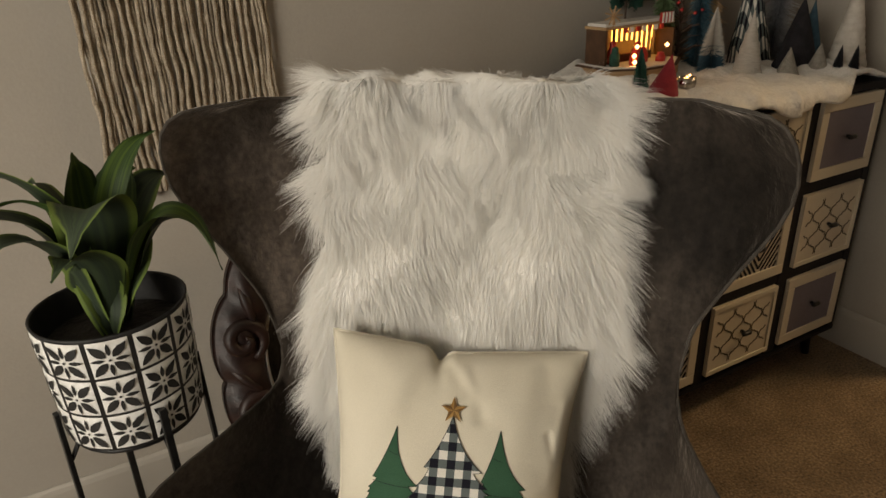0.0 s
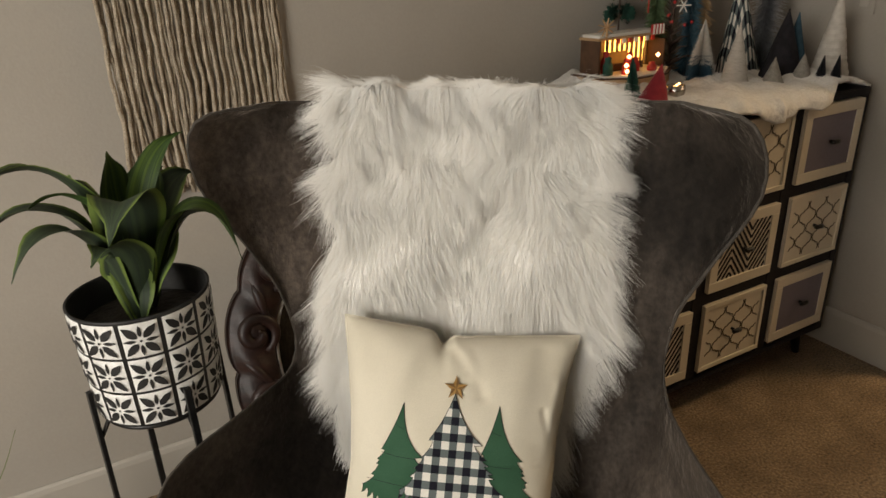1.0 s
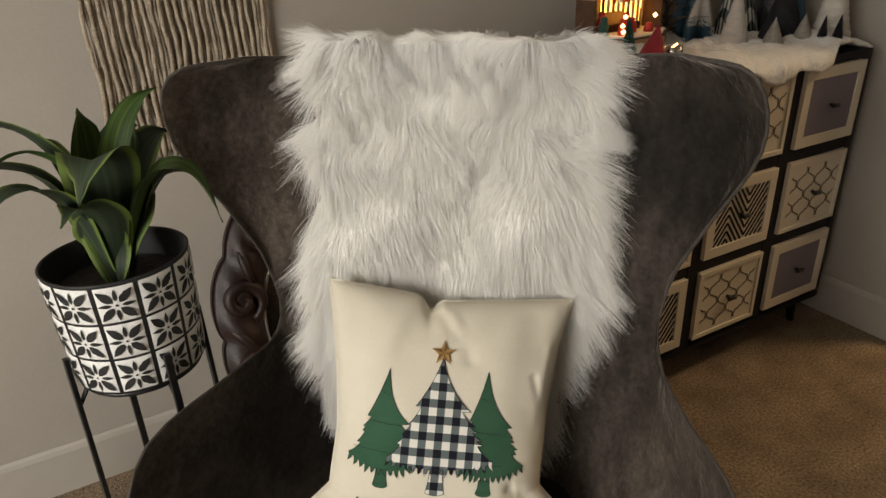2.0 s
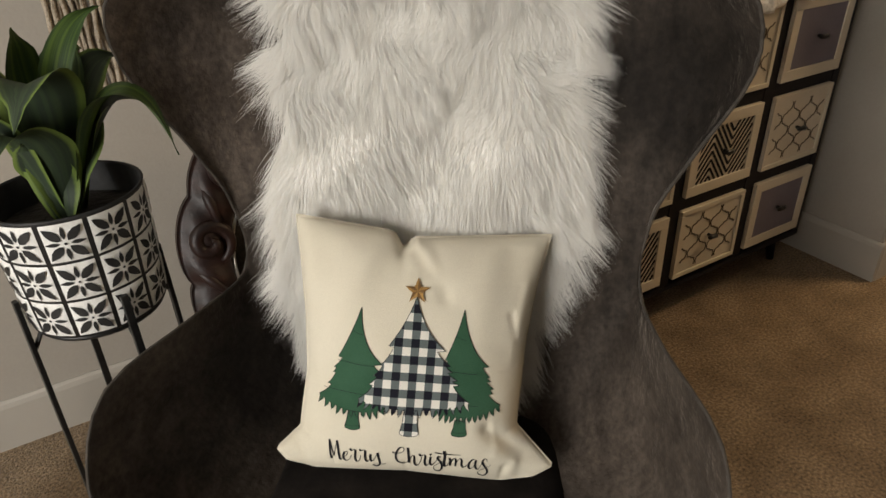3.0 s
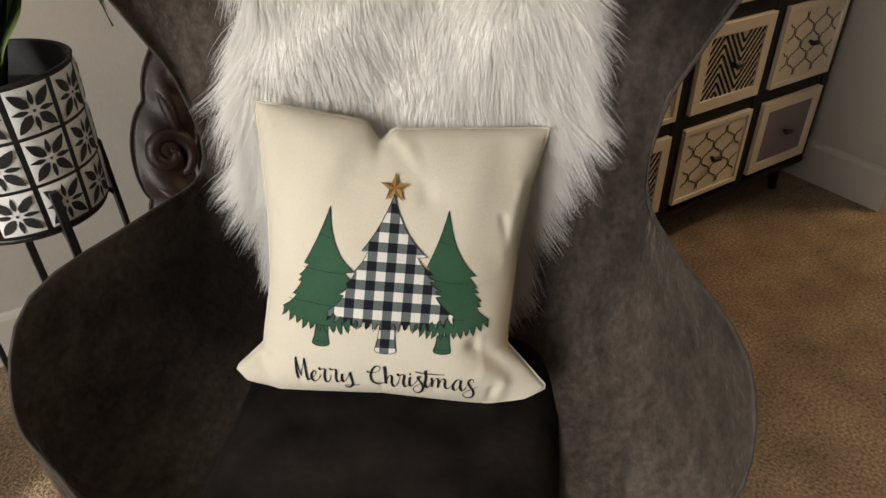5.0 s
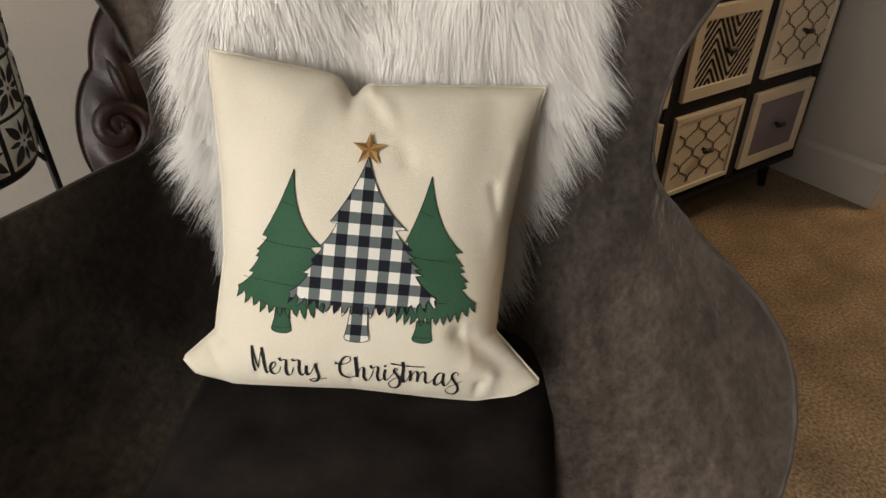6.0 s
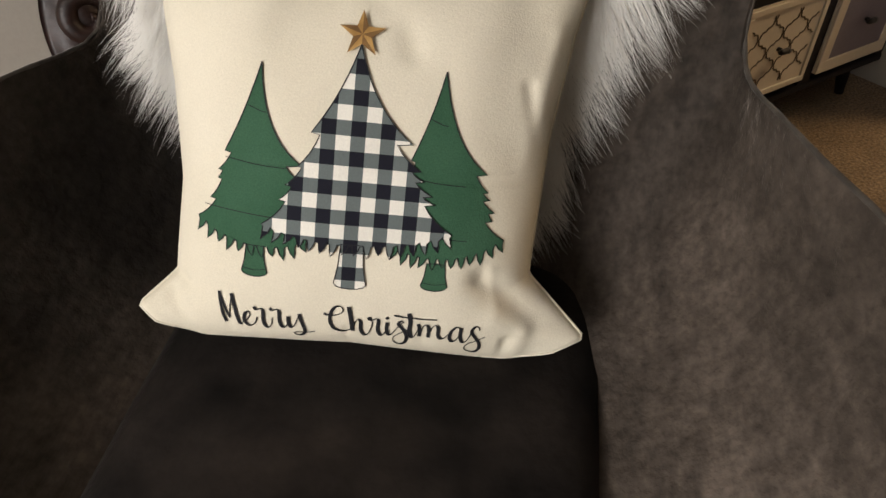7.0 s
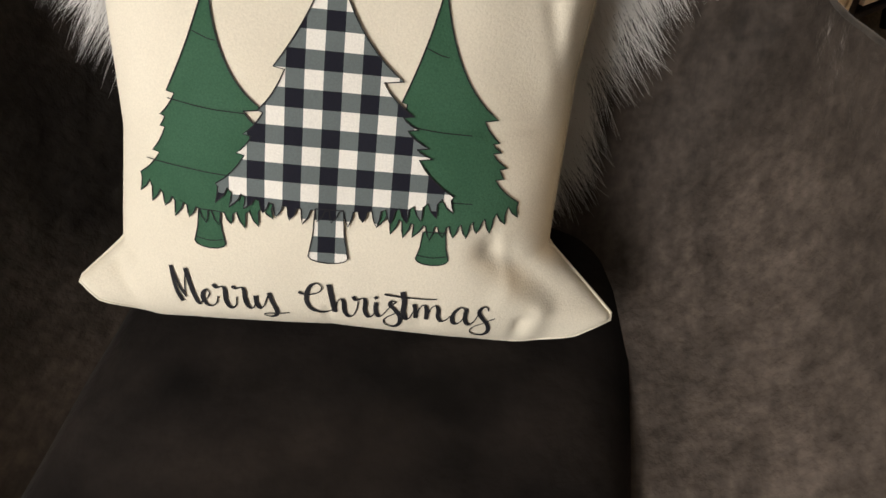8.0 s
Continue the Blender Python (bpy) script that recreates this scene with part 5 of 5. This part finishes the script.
part("side_wall", box(0.092, -0.02, 0.037, 0.097, 0.040, 0.108), M_PLYEDGE, house)
part("front_wall", box(-0.040, 0.005, 0.037, 0.060, 0.010, 0.056), M_PLYEDGE, house)
part("shop_window", box(-0.040, 0.012, 0.086, 0.066, 0.016, 0.116), M_GLOW, house, "glowing arched shop window")
part("shop_window", box(0.024, 0.011, 0.045, 0.062, 0.015, 0.086), M_GLOW, house, "glowing tall shop window")
for k in range(9):
    x = -0.042 + k * 0.0135
    part("window_bar", box(x - 0.0014, 0.004, 0.045 if k >= 5 else 0.086, x + 0.0014, 0.010, 0.118), M_PLYEDGE, house)
part("roof_board", box(-0.082, -0.012, 0.119, 0.102, 0.048, 0.125, 0.001), M_PLY, house)
part("roof_snow", box(-0.080, -0.010, 0.1252, 0.100, 0.046, 0.132, 0.003), M_WHITEPAINT, house)
for k in range(7):
    x = -0.035 + k * 0.016
    part("awning_stripe", box(x, -0.014, 0.108, x + 0.008, -0.010, 0.120), M_REDPAINT if k % 2 == 0 else M_WHITEPAINT, house)
part("striped_sign", box(0.060, -0.014, 0.120, 0.098, -0.008, 0.146, 0.002), M_REDPAINT, house, "red and white striped sign")
for k in range(4):
    part("sign_stripe", box(0.063 + k * 0.009, -0.0155, 0.121, 0.067 + k * 0.009, -0.0135, 0.145), M_WHITEPAINT, house)
for k, (x, y, h, mt) in enumerate(((-0.062, -0.020, 0.045, M_BRUSH_GREEN), (-0.050, 0.0, 0.055, M_REDPAINT), (-0.030, -0.040, 0.040, M_REDPAINT), (-0.002, -0.018, 0.050, M_REDPAINT), (0.012, -0.020, 0.036, M_REDPAINT), (0.040, -0.040, 0.022, M_REDPAINT), (-0.020, -0.03, 0.030, M_PLY))):
    part("tiny_cutout", lathe([(0.010, 0.0372), (0.010, 0.0372 + h * 0.5), (0.006, 0.0372 + h * 0.75), (0.007, 0.0372 + h * 0.9), (0.001, 0.0372 + h)], 10, Matrix.Translation((x, y, 0))), mt, house, smooth=True)
for x, y, z in ((-0.038, -0.050, 0.046), (-0.038, -0.047, 0.060), (-0.030, -0.045, 0.080), (0.050, -0.045, 0.075)):
    part("bulb", lathe([(0.0001, -0.006), (0.005, 0), (0.0001, 0.006)], 10, Matrix.Translation((x, y, z))), M_BULB, house, "lit bulb", smooth=True)
part("palm_star", tube([(-0.06, -0.008, 0.125), (-0.06, -0.008, 0.150)], 0.002, 6), M_PLY, house)
b = bmesh.new()
for k in range(9):
    a = k * 0.7
    tube([(-0.06, -0.008, 0.150), (-0.06 + 0.022 * math.cos(a), -0.008, 0.150 + 0.022 * math.sin(a))], 0.0016, 5, bm=b)
part("star_burst", b, M_PLY, house)

# ---------------------------------------------------------------- switch plate on the wall stub
plate = thing("light_switch", pose(WALL_X, 1.480, 1.275), "off-white wall switch plate", "switch")
part("plate", box(-0.006, -0.036, -0.058, -0.0005, 0.036, 0.058, 0.002), M_WALL, plate)
part("rocker", box(-0.010, -0.016, -0.032, -0.006, 0.016, 0.032, 0.0015), M_TRIM, plate)

# ---------------------------------------------------------------- macrame wall hanging
mac = thing("macrame_hanging", pose(0.54, WALL_Y, 0.0), "natural cotton macrame wall hanging on a grey rod", "wall hanging")
part("rod", tube([(-0.235, -0.028, 1.392), (0.235, -0.028, 1.384)], 0.009, 12), M_DOWEL, mac, "grey wooden rod", smooth=True)
g_ = random.Random(11)
NCORD = 46
for k in range(NCORD):
    f = k / (NCORD - 1)
    x = -0.212 + 0.411 * f
    low = 0.885 + 0.03 * g_.random() + 0.05 * abs(f - 0.2)
    y0 = -0.030 + 0.010 * (k % 2) + g_.uniform(-0.004, 0.004)
    pts, tp_ = [], []
    ph_, am = g_.uniform(0, 6.28), g_.uniform(0.002, 0.006)
    n = 22
    for i in range(n):
        t = i / (n - 1)
        z = 1.384 + (low - 1.384) * t
        pts.append((x + am * math.sin(t * (8 + 11 * f * (1.3 - f) + ph_) + ph_) * (0.3 + 0.7 * t) + 0.004 * (f - 0.5) * t + g_.uniform(-0.0012, 0.0012), y0 + 0.003 * math.sin(t * 9 + ph_) * t + 0.004 * t, z))
        tp_.append(1.0 + 0.18 * math.sin(i * 2.3 + k) + (0.25 * t))
    part("cord", tube(pts, 0.0046, 6, taper=tp_), M_ROPE, mac, smooth=True)

# ---------------------------------------------------------------- carved oval mirror leaning on the wall
MIR = pose(0.765, 1.655, 0.47, -15, 0, 0)
mir = thing("oval_mirror", MIR, "oval mirror in a dark carved scrollwork wooden frame", "mirror")
NT, NR = 168, 13
fv = []
for i in range(NT):
    a = 2 * math.pi * i / NT
    lob = 1 + 0.065 * abs(math.cos(a * 5.5)) ** 0.6
    for j in range(NR):
        f = j / (NR - 1)
        ax, az = 0.208 + (0.312 * lob - 0.208) * f, 0.262 + (0.392 * lob - 0.262) * f
        if math.sin(a) < -0.9:
            az += (0.465 - 0.392 * lob) * f * (-math.sin(a) - 0.9) / 0.1
        hgt = 0.012 + 0.030 * math.sin(math.pi * min(1, f * 1.05)) ** 0.7 + 0.006 * math.sin(a * 22 + f * 5) * math.sin(math.pi * f)
        fv.append((ax * math.cos(a), -hgt, az * math.sin(a)))
nf = len(fv)
ff = []
for i in range(NT):
    i2 = (i + 1) % NT
    for j in range(NR - 1):
        ff.append((i * NR + j, i * NR + j + 1, i2 * NR + j + 1, i2 * NR + j))
fv += [(x, 0.014, z) for x, y, z in fv]
for i in range(NT):
    i2 = (i + 1) % NT
    for j in range(NR - 1):
        ff.append((nf + i * NR + j, nf + i2 * NR + j, nf + i2 * NR + j + 1, nf + i * NR + j + 1))
    for j in (0, NR - 1):
        ff.append((i * NR + j, i2 * NR + j, nf + i2 * NR + j, nf + i * NR + j))
raw_part("carved_frame", fv, ff, M_DARKWOOD, mir)


def scroll(cx, cz, r, turn, hand):
    pts, tp_ = [], []
    n = 40
    for i in range(n):
        t = i / (n - 1)
        a = turn + hand * t * 4.3 * math.pi / 1.6
        rr = r * (1 - 0.88 * t)
        pts.append((cx + rr * math.cos(a), -0.030 - 0.016 * t, cz + rr * math.sin(a)))
        tp_.append(0.6 + 0.7 * math.sin(math.pi * min(1, t * 1.1)) ** 0.5)
    return tube(pts, 0.0135, 8, taper=tp_)


for k in range(11):
    a = math.radians(196 - k * 32.7)
    cx, cz = 0.262 * math.cos(a), 0.330 * math.sin(a)
    part("carved_scroll", scroll(cx, cz, 0.055, a + 2.2, 1 if math.cos(a) < 0 else -1), M_DARKWOOD, mir, smooth=True)
    a2 = a + 0.28
    part("carved_leaf", tube([(0.225 * math.cos(a2 + 0.25), -0.034, 0.285 * math.sin(a2 + 0.25)), (0.27 * math.cos(a2), -0.040, 0.34 * math.sin(a2)), (0.305 * math.cos(a2 - 0.1), -0.024, 0.385 * math.sin(a2 - 0.1))], 0.014, 8, taper=[0.4, 1.0, 0.3]), M_DARKWOOD, mir, smooth=True)
part("bead", tube([(0.204 * math.cos(t * 0.0524), -0.016, 0.258 * math.sin(t * 0.0524)) for t in range(120)], 0.0035, 6, closed=True), M_SILVER, mir, "thin silver bead round the glass", smooth=True)
b = bmesh.new()
b.faces.new([b.verts.new((0.206 * math.cos(t * 0.1047), -0.004, 0.260 * math.sin(t * 0.1047))) for t in range(60)])
bmesh.ops.recalc_face_normals(b, faces=b.faces[:])
g2 = bmesh.ops.extrude_face_region(b, geom=b.faces[:])
bmesh.ops.translate(b, verts=[v for v in g2["geom"] if isinstance(v, bmesh.types.BMVert)], vec=(0, 0.005, 0))
bmesh.ops.recalc_face_normals(b, faces=b.faces[:])
part("glass", b, M_MIRROR, mir, "old mirror glass")

# ---------------------------------------------------------------- plant pot on its stand
PX, PY, PR, PB, PZ1, PZ0 = 0.261, 1.284, 0.118, 0.109, 0.918, 0.708
pot = thing("plant_pot", pose(PX, PY, 0), "white and black metal planter embossed with daisy tiles", "plant pot")


def pot_r(z):
    return PB + (PR - PB) * (z - PZ0) / (PZ1 - PZ0)


part("wall", lathe([(PB - 0.004, PZ0), (PB - 0.001, PZ0), (PR - 0.001, PZ1 - 0.004), (PR + 0.001, PZ1), (PR - 0.003, PZ1 + 0.001), (PR - 0.004, PZ1 - 0.004), (PB - 0.005, PZ0 + 0.006), (0.001, PZ0 + 0.006)], 64), M_POTBLACK, pot, "black metal pot wall", smooth=True)
NCOL, NROW, ROT = 11, 3, math.radians(-98)
TH = (PZ1 - PZ0 - 0.006) / NROW


def bent(bm, col, row, lift):
    """Wraps a flat tile (x -1 to 1 across, z -1 to 1 up, y outwards) onto the pot."""
    step = 2 * math.pi / NCOL
    for v in bm.verts:
        x, y, z = v.co
        zz = PZ0 + 0.002 + TH * (row + 0.5) + z * TH / 2
        a = ROT + step * (col + x * 0.5)
        r = pot_r(zz) + lift + y
        v.co = (r * math.cos(a), r * math.sin(a), zz)
    return bm


def tile_panel():
    bm = bmesh.new()
    n = 10
    vs = [[bm.verts.new((-0.885 + 1.77 * j / n, 0.0022 * (1 - max(abs(-1 + 2 * j / n), abs(-1 + 2 * i / n)) ** 6), -0.93 + 1.86 * i / n)) for j in range(n + 1)] for i in range(n + 1)]
    for i in range(n):
        for j in range(n):
            bm.faces.new((vs[i][j], vs[i][j + 1], vs[i + 1][j + 1], vs[i + 1][j]))
    return bm


def petal(bm, ang, r0, r1, w, rg):
    """One sunken petal as a leaf shape with a slightly uneven edge."""
    n = 9
    left_, right_ = [], []
    for i in range(n):
        t = i / (n - 1)
        r = r0 + (r1 - r0) * t
        hw = w * math.sin(math.pi * t ** 0.8) ** 0.85 * rg.uniform(0.9, 1.1) if 0 < i < n - 1 else 0.004
        c, s = math.cos(ang), math.sin(ang)
        left_.append(bm.verts.new((r * c - hw * s, 0.0008, r * s + hw * c)))
        right_.append(bm.verts.new((r * c + hw * s, 0.0008, r * s - hw * c)))
    for i in range(n - 1):
        bm.faces.new((left_[i], right_[i], right_[i + 1], left_[i + 1]))


rg = random.Random(2)
for col in range(NCOL):
    for row in range(NROW):
        tile = part("tile", bent(tile_panel(), col, row, -0.0008), M_POTWHITE, pot, smooth=True)
        b = bmesh.new()
        for k in range(4):
            petal(b, math.pi / 4 + k * math.pi / 2, 0.20, 1.10, 0.20, rg)
            petal(b, k * math.pi / 2, 0.22, 0.84, 0.10, rg)
        bmesh.ops.recalc_face_normals(b, faces=b.faces[:])
        part("petals", bent(b, col, row, 0.0015), M_POTBLACK, tile, "black sunken daisy petals")
        b = bmesh.new()
        vs = [b.verts.new((0.07 * math.cos(q * 1.047), 0.0010, 0.07 * math.sin(q * 1.047))) for q in range(6)]
        b.faces.new(vs)
        part("daisy_eye", bent(b, col, row, 0.0018), M_POTBLACK, tile)
part("soil", lathe([(PR - 0.012, PZ1 - 0.050), (0.05, PZ1 - 0.044), (0.001, PZ1 - 0.042)], 32), M_SOIL, pot, "dark filler in the pot")

stand = thing("plant_stand", pose(PX, PY, 0), "black steel plant stand with four slim legs", "plant stand")
part("ring", tube([(0.100 * math.cos(k * 0.1745), 0.100 * math.sin(k * 0.1745), PZ0 - 0.006) for k in range(36)], 0.005, 6, closed=True), M_STAND, stand, smooth=True)
for k, ang in enumerate((197, 287, 17, 107)):
    a = math.radians(ang)
    d = Vector((math.cos(a), math.sin(a), 0))
    top, foot = d * (pot_r(0.765) + 0.008) + Vector((0, 0, 0.768)), d * 0.132
    b = box(-0.006, -0.004, 0.0, 0.006, 0.004, 1.0, 0.001, 1)
    for v in b.verts:
        p = foot.lerp(top, v.co.z)
        s = Vector((-d.y, d.x, 0))
        v.co = p + s * v.co.x + d * v.co.y
    part("leg", b, M_STAND, stand)
    part("bracket", tube([d * 0.098 + Vector((0, 0, PZ0 - 0.004)), d * 0.118 + Vector((0, 0, PZ0 - 0.035))], 0.004, 6), M_STAND, stand)

# ---------------------------------------------------------------- plant
plant = thing("potted_plant", pose(PX, PY, 0), "artificial dracaena with broad green leaves edged in yellow", "plant")


def leaf(root, mid, tip, width, mat, fold=0.35, twist=0.0, n=18):
    """A strap leaf along a bent line, folded along its midrib, with UV across and along."""
    r_, m_, t_ = Vector(root), Vector(mid), Vector(tip)
    bm = bmesh.new()
    uvl = bm.loops.layers.uv.new("UVMap")
    rows_ = []
    for i in range(n + 1):
        t = i / n
        p = r_ * (1 - t) ** 2 + m_ * 2 * t * (1 - t) + t_ * t * t
        d = ((m_ - r_) * (1 - t) + (t_ - m_) * t).normalized()
        side = d.cross(Vector((0, 0, 1)))
        if side.length < 0.05:
            side = Vector((1, 0, 0))
        side.normalize()
        side = Matrix.Rotation(twist * (0.3 + t), 3, d) @ side
        up = side.cross(d).normalized()
        w = width * (0.30 + 0.70 * math.sin(math.pi * min(1, t * 1.12 + 0.02)) ** 0.8) * (1 - max(0, t - 0.80) / 0.20) ** 0.7
        wav = 0.004 * math.sin(t * 13 + width * 90)
        row_ = []
        for k, f in enumerate((-1, -0.5, 0, 0.5, 1)):
            row_.append((bm.verts.new(p + side * (w * f) + up * (abs(f) * w * fold + wav * abs(f))), (f + 1) / 2, t))
        rows_.append(row_)
    for a, b in zip(rows_, rows_[1:]):
        for k in range(4):
            quad = (a[k], a[k + 1], b[k + 1], b[k])
            f = bm.faces.new([q[0] for q in quad])
            for l_, q in zip(f.loops, quad):
                l_[uvl].uv = (q[1], q[2])
    bmesh.ops.remove_doubles(bm, verts=bm.verts[:], dist=1e-5)
    return bm


RZ = PZ1 - 0.044
LEAVES = [
    ((-0.005, 0.02), (-0.009, 0.044, 1.114), (0.005, 0.050, 1.156), 0.026, 1, 1.45),
    ((0.01, 0.01), (0.020, 0.013, 1.167), (0.129, 0.052, 1.172), 0.014, 1, 1.1),
    ((0, -0.01), (0.034, -0.035, 1.206), (-0.030, -0.150, 1.060), 0.036, 0, 0),
    ((-0.005, -0.02), (0.004, -0.046, 1.074), (-0.060, -0.135, 1.030), 0.028, 0, 0.1),
    ((-0.015, 0.01), (-0.026, 0.014, 1.235), (-0.190, -0.050, 1.145), 0.024, 0, 0.1),
    ((-0.01, -0.01), (-0.011, -0.006, 1.168), (-0.120, -0.065, 1.112), 0.015, 1, 0.2),
    ((-0.015, -0.01), (-0.063, -0.051, 1.177), (-0.165, -0.110, 1.020), 0.022, 0, 0),
    ((-0.015, 0), (-0.058, 0.013, 1.179), (-0.200, -0.010, 1.060), 0.020, 0, 0),
    ((0.015, 0), (0.113, -0.039, 1.203), (0.175, -0.060, 0.955), 0.024, 1, 0),
    ((0.02, 0.01), (0.128, 0.000, 1.163), (0.178, -0.010, 0.965), 0.020, 0, 0.1),
    ((0.02, 0.02), (0.058, 0.040, 1.123), (0.140, 0.083, 1.088), 0.022, 0, 0.6),
    ((0.01, 0), (0.038, -0.007, 0.988), (0.092, 0.022, 1.040), 0.020, 0, 0.9),
    ((-0.006, -0.02), (-0.014, -0.022, 0.979), (-0.030, -0.060, 1.020), 0.024, 0, 0.3),
    ((0.01, 0.03), (0.034, 0.064, 1.133), (0.090, 0.085, 1.108), 0.024, 1, 0.8),
    ((-0.01, 0.03), (-0.038, 0.082, 1.127), (-0.070, 0.120, 1.100), 0.024, 0, 0.6),
]
for (rx_, ry_), mid, tip, w, bright, tws in LEAVES:
    lf = part("leaf", leaf((rx_, ry_, RZ), mid, tip, w * 1.6, None, 0.30, tws), M_LEAF_BRIGHT if bright else M_LEAF, plant, "bright yellow-green leaf" if bright else "", smooth=True)
part("stem", tube([(0, 0, RZ - 0.002), (0.003, 0.0, RZ + 0.05), (0, 0, RZ + 0.10)], 0.012, 10, taper=[1, 0.9, 0.6]), M_LEAF, plant, smooth=True)

# ---------------------------------------------------------------- wispy grass stems in a floor vase, at the room's west side
grass = thing("grass_stems", pose(-0.24, 1.34, 0), "thin dry grass stems in a slim dark floor vase", "plant")
part("vase", lathe([(0.045, 0.0), (0.055, 0.02), (0.060, 0.15), (0.040, 0.30), (0.028, 0.36), (0.034, 0.38), (0.030, 0.38), (0.024, 0.36), (0.036, 0.30), (0.05, 0.15), (0.001, 0.02)], 28), M_POTBLACK, grass, smooth=True)
for k, (tx, ty, tz, mx_) in enumerate(((0.215, 0.02, 0.84, 0.19), (0.228, 0.0, 0.82, 0.21), (0.248, 0.03, 0.665, 0.20), (0.10, -0.05, 0.88, 0.06), (-0.05, 0.06, 0.86, -0.03), (-0.10, -0.04, 0.80, -0.05))):
    pts = [(0.004 * (k - 3), 0.0, 0.10), (mx_ * 0.45, ty * 0.5, 0.42), (mx_, ty, (0.42 + tz) / 2 + 0.03), (tx, ty, tz)]
    part("stem", tube([tuple(p) for p in spline(pts, 16)], 0.0016, 5, taper=[1 - 0.75 * i / 15 for i in range(16)]), M_LEAF, grass, smooth=True)
